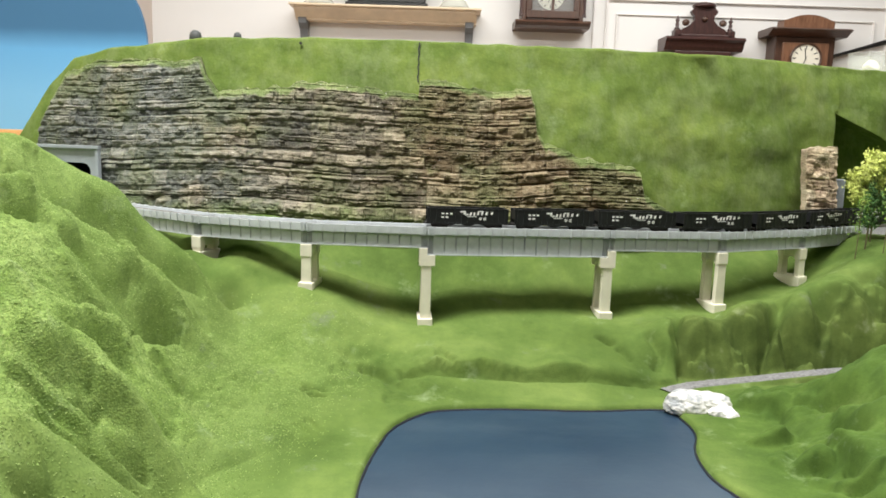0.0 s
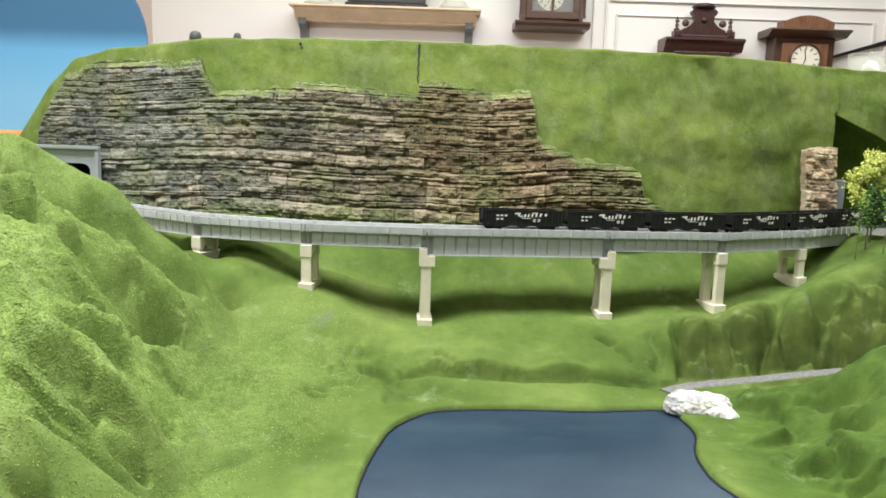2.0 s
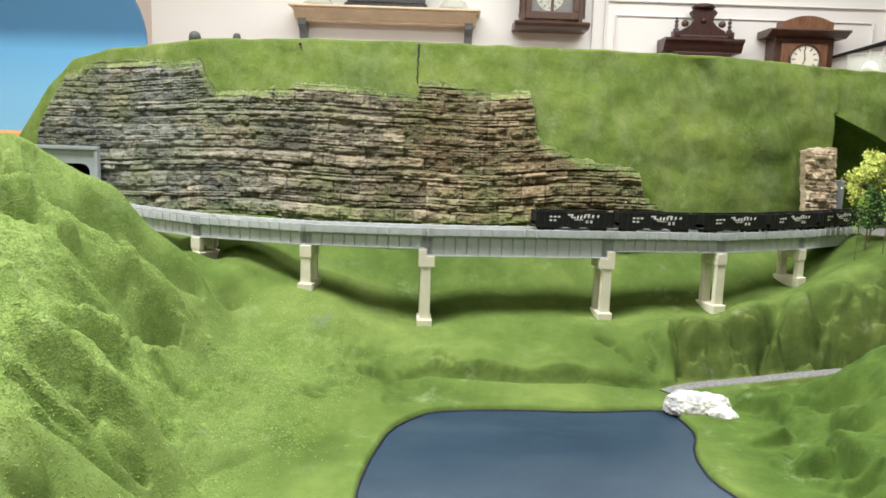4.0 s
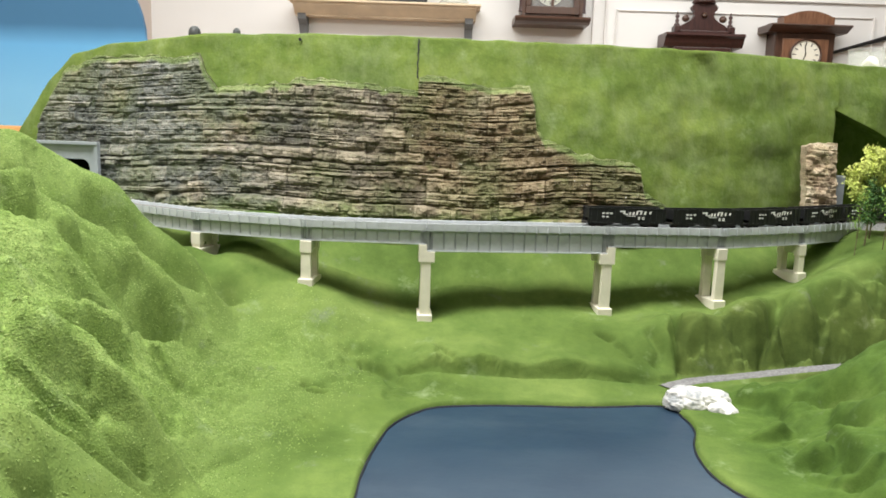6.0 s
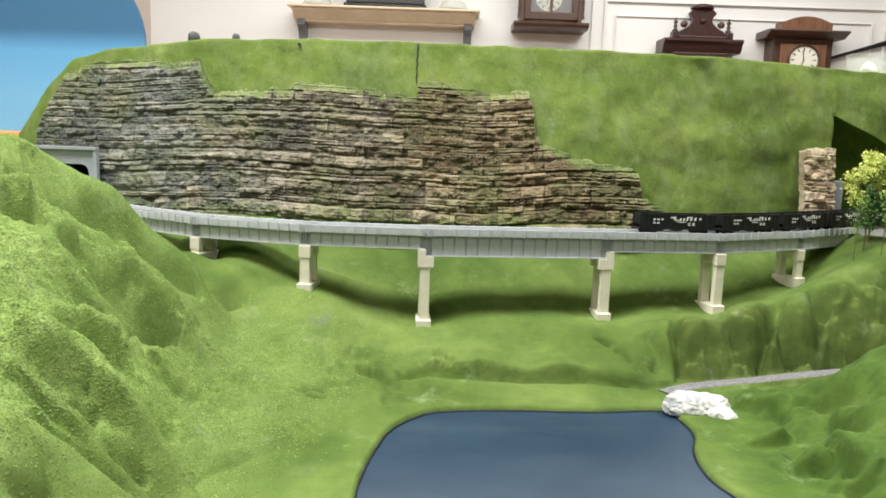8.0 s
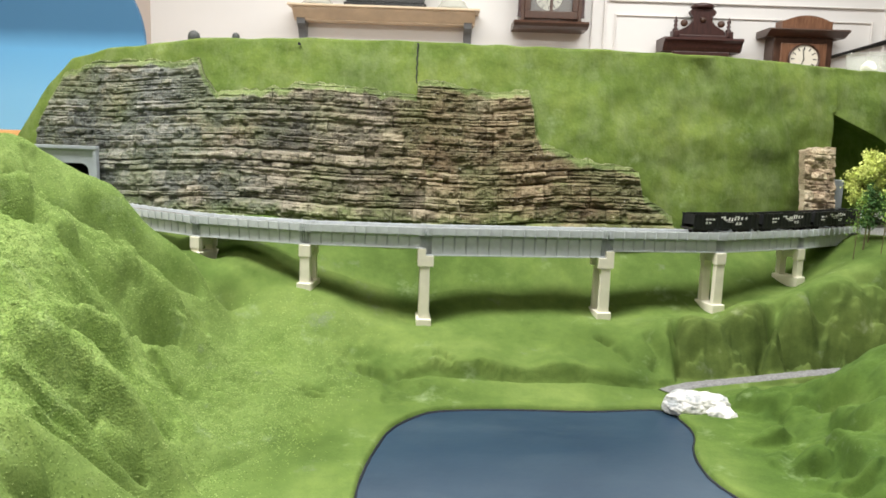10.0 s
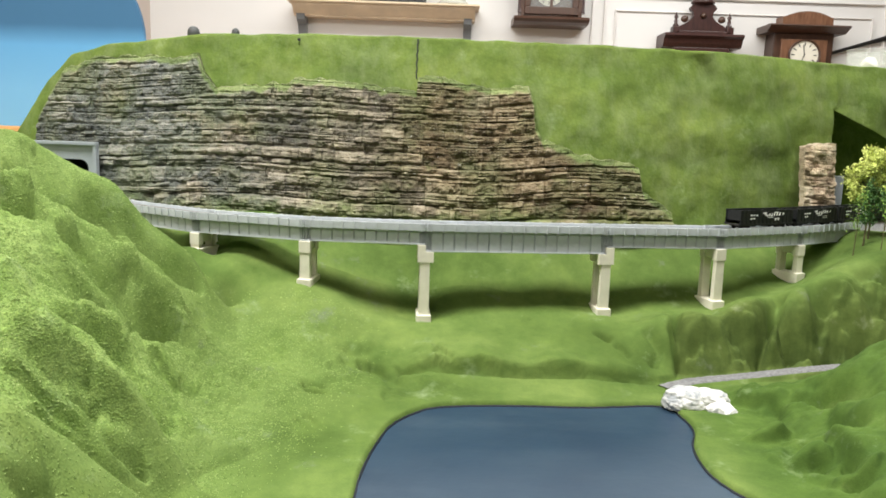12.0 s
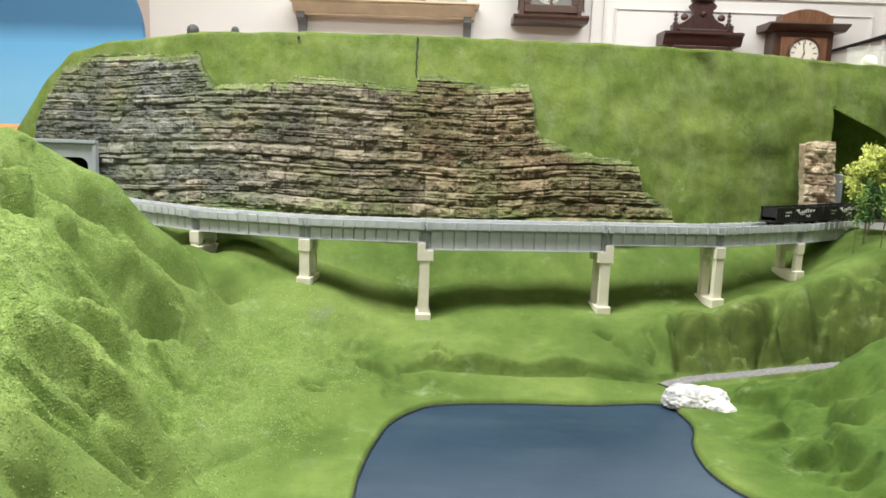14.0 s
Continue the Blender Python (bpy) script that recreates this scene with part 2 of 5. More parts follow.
def box(bm, x0, x1, y0, y1, z0, z1, bevel=0.0):
    g = bmesh.ops.create_cube(bm, size=1.0)
    vs = g["verts"]
    for v in vs:
        v.co = Vector((x0 + (v.co.x + 0.5) * (x1 - x0), y0 + (v.co.y + 0.5) * (y1 - y0), z0 + (v.co.z + 0.5) * (z1 - z0)))
    if bevel:
        es = list({e for v in vs for e in v.link_edges})
        bmesh.ops.bevel(bm, geom=es, offset=bevel, segments=2, affect="EDGES", profile=0.5)
    return bm


def box_bm(*a, **k):
    return box(bmesh.new(), *a, **k)


def prism(bm, pts, axis, a, b):
    """A flat outline pushed from a to b along an axis ('x', 'y', 'z')."""
    def put(p, h):
        u, v = p
        return {"x": (h, u, v), "y": (u, h, v), "z": (u, v, h)}[axis]
    lo = [bm.verts.new(put(p, a)) for p in pts]
    hi = [bm.verts.new(put(p, b)) for p in pts]
    n = len(pts)
    fs = [bm.faces.new(lo), bm.faces.new(hi[::-1])]
    for i in range(n):
        fs.append(bm.faces.new((lo[i], hi[i], hi[(i + 1) % n], lo[(i + 1) % n])))
    bmesh.ops.recalc_face_normals(bm, faces=fs)
    return bm


def lathe(bm, profile, n=20, m=None):
    """A turned body round z from (radius, height) pairs."""
    rings = []
    for r, z in profile:
        rings.append([bm.verts.new((r * math.cos(2 * math.pi * i / n), r * math.sin(2 * math.pi * i / n), z)) for i in range(n)])
    made = []
    for a, b in zip(rings, rings[1:]):
        for i in range(n):
            made.append(bm.faces.new((a[i], a[(i + 1) % n], b[(i + 1) % n], b[i])))
    made.append(bm.faces.new(rings[0][::-1]))
    made.append(bm.faces.new(rings[-1]))
    if m is not None:
        for ring in rings:
            for v in ring:
                v.co = m @ v.co
    bmesh.ops.recalc_face_normals(bm, faces=made)
    return bm


def empty(name, m=None):
    ob = new(name)
    ob.empty_display_size = 0.01
    if m is not None:
        ob.matrix_basis = m
    return ob


def grid_object(name, P, material, parent=None, smooth=True, thick=None):
    """A sheet from an array of points (rows, columns, 3)."""
    r, c = P.shape[:2]
    idx = np.arange(r * c).reshape(r, c)
    faces = np.stack([idx[:-1, :-1], idx[:-1, 1:], idx[1:, 1:], idx[1:, :-1]], -1).reshape(-1, 4)
    me = bpy.data.meshes.new(name)
    me.from_pydata(P.reshape(-1, 3).tolist(), [], faces.tolist())
    for mt in (material if isinstance(material, (list, tuple)) else [material]):
        me.materials.append(mt)
    if smooth:
        me.shade_smooth()
    ob = new(name, me)
    ob.parent = parent
    return ob


def value_noise(x, y, scale, seed=0):
    """Smooth random field in -1 to 1, on arrays."""
    x, y = np.asarray(x) * scale + seed * 17.3, np.asarray(y) * scale - seed * 9.1
    xi, yi = np.floor(x).astype(np.int64), np.floor(y).astype(np.int64)
    u, v = x - xi, y - yi
    u, v = u * u * u * (u * (6 * u - 15) + 10), v * v * v * (v * (6 * v - 15) + 10)

    def h(a, b):
        k = (a * 374761393 + b * 668265263 + seed * 1442695041) & 0x7FFFFFFF
        k = ((k ^ (k >> 13)) * 1274126177) & 0x7FFFFFFF
        return ((k ^ (k >> 16)) & 0xFFFF) / 32767.5 - 1
    return (h(xi, yi) * (1 - u) + h(xi + 1, yi) * u) * (1 - v) + (h(xi, yi + 1) * (1 - u) + h(xi + 1, yi + 1) * u) * v


def fractal(x, y, scale, seed=0, octaves=4):
    return sum(value_noise(x, y, scale * 2 ** o, seed + o) * 0.5 ** o for o in range(octaves))


def smooth(a, b, x):
    k = np.clip((x - a) / (b - a), 0, 1)
    return k * k * (3 - 2 * k)


# ---- plan of the layout ----
DECK_Z = 0.1375
# joints of the bridge spans, along the front edge of the deck
JOINTS = [(-0.447, 0.898), (-0.364, 0.828), (-0.2589, 0.7620), (-0.1376, 0.7299), (-0.0159, 0.7284), (0.1714, 0.7514),
          (0.2959, 0.7681), (0.4069, 0.8226), (0.5100, 0.8914)]
SHORE = [(-0.060, 0.20), (-0.050, 0.40), (-0.049, 0.46), (-0.044, 0.504), (-0.035, 0.545), (-0.018, 0.573), (0.004, 0.589), (0.06, 0.597),
         (0.128, 0.599), (0.193, 0.607), (0.203, 0.585), (0.204, 0.555), (0.192, 0.518), (0.190, 0.477), (0.204, 0.44), (0.24, 0.40), (0.26, 0.20)]
# foot of the rear hillside, left to right
FOOT = [(-0.75, 1.08), (-0.53, 0.95), (-0.445, 0.91), (-0.374, 0.885), (-0.254, 0.852), (-0.119, 0.835), (0.028, 0.83), (0.139, 0.84),
        (0.265, 0.865), (0.352, 0.89), (0.453, 0.93), (0.512, 0.955), (0.75, 1.02), (1.0, 1.06)]
CREST = [(-0.75, 1.10, 0.10), (-0.572, 1.03, 0.211), (-0.530, 1.02, 0.280), (-0.494, 1.0, 0.313), (-0.427, 0.96, 0.324), (-0.299, 0.92, 0.336),
         (-0.178, 0.90, 0.337), (-0.034, 0.895, 0.337), (0.137, 0.90, 0.336), (0.277, 0.92, 0.336), (0.43, 0.955, 0.335), (0.52, 0.985, 0.332),
         (0.75, 1.04, 0.325), (1.0, 1.08, 0.32)]

# crest of each fold of the left hill, far to near, and the gullies behind them
FAR_FOLD = [(-0.2088, 0.69, 0.0606), (-0.2308, 0.685, 0.0992), (-0.2551, 0.68, 0.1233), (-0.2768, 0.67, 0.1449), (-0.2877, 0.655, 0.1663),
            (-0.317, 0.63, 0.1849), (-0.3386, 0.61, 0.2058), (-0.3543, 0.59, 0.2099), (-0.2612, 0.775, 0.0377), (-0.2889, 0.77, 0.0649),
            (-0.314, 0.76, 0.0891), (-0.3272, 0.745, 0.1133), (-0.3472, 0.69, 0.1555), (-0.3719, 0.67, 0.1783), (-0.3903, 0.65, 0.1827),
            (-0.3709, 0.56, 0.2061), (-0.3217, 0.48, 0.1504), (-0.2707, 0.38, 0.1045), (-0.2317, 0.712, 0.0757), (-0.2104, 0.708, 0.0376),
            (-0.2546, 0.715, 0.0942)]
SECOND_FOLD = [(-0.3263, 0.54, 0.1786), (-0.31, 0.555, 0.1731), (-0.2926, 0.57, 0.158), (-0.2692, 0.58, 0.1411), (-0.2449, 0.59, 0.1128),
               (-0.218, 0.59, 0.0784), (-0.3396, 0.562, 0.1738), (-0.3223, 0.577, 0.168), (-0.3039, 0.592, 0.1524), (-0.2794, 0.602, 0.1349),
               (-0.254, 0.612, 0.1056)]
THIRD_FOLD = [(-0.2362, 0.44, 0.0953), (-0.2285, 0.475, 0.0886), (-0.2184, 0.49, 0.0801), (-0.2071, 0.485, 0.064), (-0.1863, 0.48, 0.0464),
              (-0.1731, 0.48, 0.0328), (-0.2367, 0.497, 0.0772), (-0.2258, 0.512, 0.0685), (-0.214, 0.507, 0.0516), (-0.1924, 0.502, 0.0331),
              (-0.1786, 0.502, 0.0189)]
FOURTH_FOLD = [(-0.2366, 0.385, 0.1205), (-0.2225, 0.4, 0.1101), (-0.2043, 0.41, 0.0913), (-0.194, 0.415, 0.0791), (-0.1779, 0.415, 0.0624),
               (-0.1565, 0.41, 0.0414), (-0.1418, 0.405, 0.025), (-0.2488, 0.407, 0.1102), (-0.2333, 0.422, 0.0995), (-0.2139, 0.432, 0.0798),
               (-0.2029, 0.437, 0.0671), (-0.1859, 0.437, 0.0495), (-0.1635, 0.432, 0.0274), (-0.1481, 0.427, 0.0099)]
NEAR_FOLD = [(-0.1926, 0.31, 0.1033), (-0.1838, 0.32, 0.0918), (-0.1714, 0.335, 0.0706), (-0.1626, 0.35, 0.0492), (-0.1529, 0.36, 0.0322),
             (-0.2027, 0.328, 0.0928), (-0.193, 0.338, 0.0809), (-0.1795, 0.353, 0.059), (-0.1697, 0.368, 0.0369), (-0.1593, 0.378, 0.0193)]
LEFT_SPOTS = [(-0.1926, 0.68, 0.0415), (-0.1798, 0.6, 0.0284), (-0.1254, 0.57, 0.0162), (-0.0695, 0.5, 0.0011), (-0.3005, 0.495, 0.1568),
              (-0.2687, 0.44, 0.1367), (-0.261, 0.505, 0.1252), (-0.2482, 0.545, 0.1011), (-0.2139, 0.375, 0.0987), (-0.1929, 0.385, 0.0738),
              (-0.1689, 0.385, 0.0486), (-0.2175, 0.575, 0.0586), (-0.2048, 0.54, 0.0466), (-0.1619, 0.475, 0.0251), (-0.1414, 0.47, 0.0119),
              (-0.1327, 0.44, -0.0056), (-0.0906, 0.445, -0.0067), (-0.1731, 0.275, 0.0777), (-0.1691, 0.3, 0.065), (-0.1739, 0.67, 0.0339),
              (-0.2051, 0.62, 0.0466), (-0.2321, 0.74, 0.0909), (-0.2148, 0.72, 0.0738), (-0.1981, 0.7, 0.0542), (-0.5, 0.75, 0.13),
              (-0.55, 0.6, 0.17), (-0.6, 0.4, 0.19), (-0.5, 0.2, 0.1), (-0.15, 0.2, 0.01), (-0.36, 0.76, 0.11), (-0.3, 0.765, 0.095)]
# valley floor, the sunk line above the pond bank, and the stream bank
VALLEY_SPOTS = [(-0.2583, 0.758, 0.0929), (-0.2583, 0.792, 0.0989), (-0.1365, 0.7259, 0.07), (-0.1365, 0.7599, 0.076), (-0.0151, 0.7244, 0.0372),
                (-0.0151, 0.7584, 0.0432), (0.1702, 0.7474, 0.0448), (0.1702, 0.7814, 0.0508), (0.2965, 0.7641, 0.0535), (0.2965, 0.7981, 0.0595),
                (0.4095, 0.8186, 0.0771), (0.4095, 0.8526, 0.0831), (-0.1464, 0.665, 0.0362), (-0.099, 0.7, 0.0508), (-0.0672, 0.665, 0.0172),
                (-0.066, 0.61, 0.009), (-0.0268, 0.605, 0.0071), (-0.0404, 0.66, 0.0142), (-0.009, 0.662, 0.0157), (0.0649, 0.664, 0.0138),
                (0.1394, 0.668, 0.0151), (0.1987, 0.672, 0.0158), (-0.0084, 0.64, 0.0121), (0.063, 0.64, 0.0109), (0.1347, 0.642, 0.0116),
                (0.2015, 0.642, 0.007), (0.0622, 0.628, 0.0071), (0.1633, 0.632, 0.0066), (0.039, 0.69, 0.03), (0.1215, 0.695, 0.0314),
                (0.1868, 0.695, 0.0393), (0.0753, 0.745, 0.0440), (0.0774, 0.784, 0.064), (-0.0832, 0.752, 0.055), (0.235, 0.778, 0.055)]
BANK_SPOTS = [(0.1988, 0.722, 0.0451), (0.2389, 0.725, 0.0527), (0.2743, 0.728, 0.0508), (0.3223, 0.75, 0.062), (0.3738, 0.775, 0.0734),
              (0.2242, 0.695, 0.0518), (0.2566, 0.693, 0.049), (0.2878, 0.705, 0.0559), (0.3264, 0.72, 0.0673), (0.3776, 0.735, 0.0791),
              (0.4141, 0.74, 0.0851), (0.4628, 0.76, 0.1037), (0.2416, 0.676, -0.0024), (0.2742, 0.685, 0.0013), (0.3106, 0.695, 0.0054),
              (0.3461, 0.7, 0.005), (0.3904, 0.706, 0.0092), (0.2557, 0.684, 0.0224), (0.3103, 0.7, 0.0307), (0.3602, 0.714, 0.04),
              (0.4089, 0.722, 0.0453), (0.4533, 0.735, 0.0611), (0.2293, 0.655, -0.0004), (0.2752, 0.66, 0.0033), (0.3291, 0.675, 0.0055),
              (0.3753, 0.682, 0.0092), (0.5, 0.66, 0.02), (0.5, 0.87, 0.128), (0.56, 0.86, 0.125), (0.62, 0.8, 0.12), (0.7, 0.72, 0.1)]
RIGHT_SPOTS = [(0.2641, 0.62, 0.0107), (0.3053, 0.615, 0.0201), (0.3344, 0.6, 0.0402), (0.3503, 0.59, 0.0595), (0.3576, 0.575, 0.0722),
               (0.2255, 0.53, -0.0019), (0.258, 0.51, 0.0081), (0.3023, 0.52, 0.0272), (0.3216, 0.51, 0.0532), (0.2137, 0.478, -0.0079),
               (0.2486, 0.45, 0.0074), (0.2717, 0.42, 0.0269), (0.2804, 0.56, 0.0151), (0.2283, 0.585, -0.0063), (0.2732, 0.595, 0.0111),
               (0.45, 0.52, 0.09), (0.5, 0.58, 0.07), (0.45, 0.625, 0.03), (0.6, 0.3, 0.08), (0.3, 0.2, 0.02), (0.38, 0.625, 0.03)]


def near_path(px, py, path):
    """Distance to a polyline and which side: positive on its left."""
    best = np.full(px.shape, 9.0)
    for (ax, ay), (bx, by) in zip(path, path[1:]):
        dx, dy = bx - ax, by - ay
        k = np.clip(((px - ax) * dx + (py - ay) * dy) / (dx * dx + dy * dy), 0, 1)
        best = np.minimum(best, np.hypot(px - ax - k * dx, py - ay - k * dy))
    return best


def curve_through(pts, step=0.004):
    """A smooth dense line through plan points."""
    pts = np.array(pts, float)
    ext = np.vstack([2 * pts[0] - pts[1], pts, 2 * pts[-1] - pts[-2]])
    out = []
    for i in range(1, len(ext) - 2):
        p0, p1, p2, p3 = ext[i - 1:i + 3]
        n = max(2, int(np.linalg.norm(p2 - p1) / step))
        for k in np.arange(n) / n:
            out.append(0.5 * (2 * p1 + (p2 - p0) * k + (2 * p0 - 5 * p1 + 4 * p2 - p3) * k ** 2 + (3 * p1 - p0 - 3 * p2 + p3) * k ** 3))
    out.append(pts[-1])
    return np.array(out)


SHORE_LINE = curve_through(SHORE, 0.008)


def in_pond(px, py):
    inside = np.zeros(px.shape, bool)
    q = SHORE_LINE
    for (ax, ay), (bx, by) in zip(q, np.roll(q, -1, 0)):
        cross = ((ay > py) != (by > py)) & (px < (bx - ax) * (py - ay) / (by - ay + 1e-12) + ax)
        inside ^= cross
    return inside


def thin_plate(spots):
    s = np.array(spots)
    xy = s[:, :2]

    def kern(a, b):
        r2 = ((a[:, None, :] - b[None]) ** 2).sum(-1)
        return np.where(r2 > 0, r2 * np.log(r2 + 1e-12), 0)
    n = len(s)
    A = np.zeros((n + 3, n + 3))
    A[:n, :n] = kern(xy, xy) + 1e-7 * np.eye(n)
    A[:n, n], A[:n, n + 1:] = 1, xy
    A[n, :n], A[n + 1:, :n] = 1, xy.T
    w = np.linalg.solve(A, np.concatenate([s[:, 2], np.zeros(3)]))

    def height(x, y):
        p = np.stack([x.ravel(), y.ravel()], -1)
        return (np.concatenate([kern(p[i:i + 20000], xy) @ w[:n] for i in range(0, len(p), 20000)]) + w[n] + p @ w[n + 1:]).reshape(x.shape)
    return height


FOOT_SPOTS = [(x, y, 0.121) for x, y in FOOT] + [(x, y + 0.12, 0.121) for x, y in FOOT[::2]]
GROUND = thin_plate(FAR_FOLD + SECOND_FOLD + THIRD_FOLD + FOURTH_FOLD + NEAR_FOLD + LEFT_SPOTS + VALLEY_SPOTS + BANK_SPOTS
                    + RIGHT_SPOTS + FOOT_SPOTS)
STREAM = [(0.205, 0.640), (0.235, 0.660), (0.270, 0.672), (0.310, 0.682), (0.355, 0.690), (0.42, 0.697)]
# narrow clefts and pits: line, depth and half width
CLEFTS = [
    # left hill
    ([(-0.311, 0.525), (-0.300, 0.530)], 0.030, 0.012), ([(-0.271, 0.530), (-0.268, 0.534)], 0.010, 0.006),
    ([(-0.312, 0.580), (-0.300, 0.606), (-0.286, 0.624), (-0.264, 0.638), (-0.239, 0.649), (-0.226, 0.663)], 0.020, 0.0065),
    ([(-0.256, 0.543), (-0.245, 0.551), (-0.229, 0.553), (-0.221, 0.584), (-0.205, 0.600)], 0.015, 0.0065),
    ([(-0.232, 0.440), (-0.225, 0.463), (-0.216, 0.467), (-0.196, 0.454), (-0.178, 0.453)], 0.015, 0.0075),
    ([(-0.196, 0.376), (-0.191, 0.387)], 0.008, 0.0035), ([(-0.177, 0.382), (-0.165, 0.389)], 0.009, 0.0035),
    ([(-0.206, 0.580), (-0.196, 0.600), (-0.184, 0.616)], 0.008, 0.005), ([(-0.149, 0.388), (-0.142, 0.405), (-0.124, 0.462), (-0.105, 0.485)], 0.006, 0.008),
    # valley floor
    ([(-0.110, 0.600), (-0.098, 0.599)], 0.009, 0.0045), ([(-0.069, 0.656), (-0.052, 0.640), (-0.038, 0.624)], 0.008, 0.0045),
    ([(-0.166, 0.585), (-0.134, 0.566), (-0.109, 0.534), (-0.070, 0.472)], 0.003, 0.006), ([(-0.129, 0.547), (-0.086, 0.499), (-0.060, 0.455)], 0.003, 0.004),
    ([(-0.001, 0.664), (0.012, 0.655)], 0.006, 0.003), ([(0.157, 0.708), (0.166, 0.697)], 0.005, 0.003), ([(0.172, 0.687), (0.18, 0.676)], 0.005, 0.003),
    ([(-0.03, 0.646), (0.012, 0.647), (0.06, 0.647), (0.122, 0.648), (0.20, 0.650)], 0.006, 0.004),
    # stream bank
    ([(0.232, 0.712), (0.233, 0.69), (0.231, 0.668)], 0.024, 0.0045), ([(0.203, 0.697), (0.211, 0.682), (0.204, 0.673)], 0.007, 0.004),
    ([(0.381, 0.74), (0.398, 0.729), (0.416, 0.732)], 0.013, 0.006), ([(0.385, 0.722), (0.418, 0.718), (0.445, 0.716)], 0.014, 0.009),
    ([(0.285, 0.702), (0.311, 0.694), (0.314, 0.69)], 0.012, 0.006), ([(0.349, 0.742), (0.329, 0.716), (0.311, 0.695)], 0.014, 0.006),
    ([(0.35, 0.71), (0.37, 0.707), (0.402, 0.713)], 0.010, 0.006),
    # right hill
    ([(0.213, 0.521), (0.25, 0.55), (0.279, 0.576), (0.301, 0.587)], 0.007, 0.007), ([(0.213, 0.468), (0.240, 0.482), (0.264, 0.506)], 0.008, 0.007),
    ([(0.263, 0.474), (0.269, 0.445)], 0.010, 0.006), ([(0.306, 0.576), (0.311, 0.538), (0.321, 0.514)], 0.009, 0.007), ([(0.234, 0.456), (0.253, 0.46), (0.266, 0.428)], 0.006, 0.006)]


# overhanging lips of the hills: line, rise, width of the steep face, run behind
LEFT_FOLDS = [
    ([(-0.214, 0.398), (-0.234, 0.449), (-0.228, 0.470), (-0.222, 0.476), (-0.216, 0.481), (-0.208, 0.477), (-0.193, 0.462)], 0.0174, 0.0053, 0.02),
    ([(-0.225, 0.364), (-0.215, 0.378), (-0.208, 0.393), (-0.200, 0.402), (-0.193, 0.405), (-0.185, 0.401), (-0.172, 0.401), (-0.158, 0.401)], 0.0174, 0.0090, 0.025),
    ([(-0.217, 0.349), (-0.210, 0.357), (-0.201, 0.361), (-0.193, 0.366), (-0.181, 0.374)], 0.0072, 0.0030, 0.012),
    ([(-0.192, 0.308), (-0.201, 0.350), (-0.193, 0.360), (-0.183, 0.369), (-0.172, 0.374), (-0.159, 0.383)], 0.0058, 0.0030, 0.03),
    ([(-0.177, 0.282), (-0.174, 0.296), (-0.168, 0.304)], 0.0087, 0.0045, 0.02),
    ([(-0.239, 0.555), (-0.233, 0.573), (-0.225, 0.584), (-0.217, 0.588), (-0.208, 0.589), (-0.202, 0.570)], 0.0203, 0.0053, 0.02),
    ([(-0.310, 0.609), (-0.303, 0.618), (-0.293, 0.628), (-0.284, 0.629), (-0.272, 0.628), (-0.259, 0.631)], 0.0110, 0.0060, 0.02),
    ([(-0.311, 0.524), (-0.306, 0.533), (-0.297, 0.538)], 0.0203, 0.0060, 0.02),
    ([(-0.282, 0.525), (-0.277, 0.539), (-0.273, 0.547)], 0.0116, 0.0045, 0.015),
    ([(-0.344, 0.570), (-0.336, 0.579), (-0.328, 0.587)], 0.0101, 0.0037, 0.015),
    ([(-0.346, 0.598), (-0.341, 0.603), (-0.334, 0.604)], 0.0040, 0.0030, 0.012),
    ([(-0.252, 0.492), (-0.248, 0.505), (-0.241, 0.510), (-0.235, 0.519)], 0.0130, 0.0037, 0.018),
    ([(-0.250, 0.555), (-0.245, 0.569), (-0.237, 0.576)], 0.0116, 0.0037, 0.012),
    ([(-0.221, 0.532), (-0.211, 0.535), (-0.199, 0.529), (-0.189, 0.529)], 0.0087, 0.0030, 0.012),
]
RIGHT_FOLDS = [
    ([(0.255, 0.615), (0.268, 0.606), (0.280, 0.589), (0.281, 0.562)], 0.0071, 0.0048, 0.02),
    ([(0.222, 0.532), (0.238, 0.530), (0.256, 0.532), (0.273, 0.542)], 0.0101, 0.0072, 0.02),
    ([(0.234, 0.482), (0.247, 0.485), (0.262, 0.485), (0.272, 0.476)], 0.0101, 0.0072, 0.02),
    ([(0.289, 0.584), (0.301, 0.578), (0.313, 0.560), (0.322, 0.536)], 0.0091, 0.0056, 0.018),
    ([(0.293, 0.532), (0.302, 0.527), (0.304, 0.502), (0.300, 0.475)], 0.0101, 0.0064, 0.018),
    ([(0.271, 0.497), (0.278, 0.492), (0.277, 0.471), (0.276, 0.449)], 0.0101, 0.0048, 0.015),
    ([(0.254, 0.441), (0.267, 0.440), (0.275, 0.431)], 0.0091, 0.0064, 0.015),
]
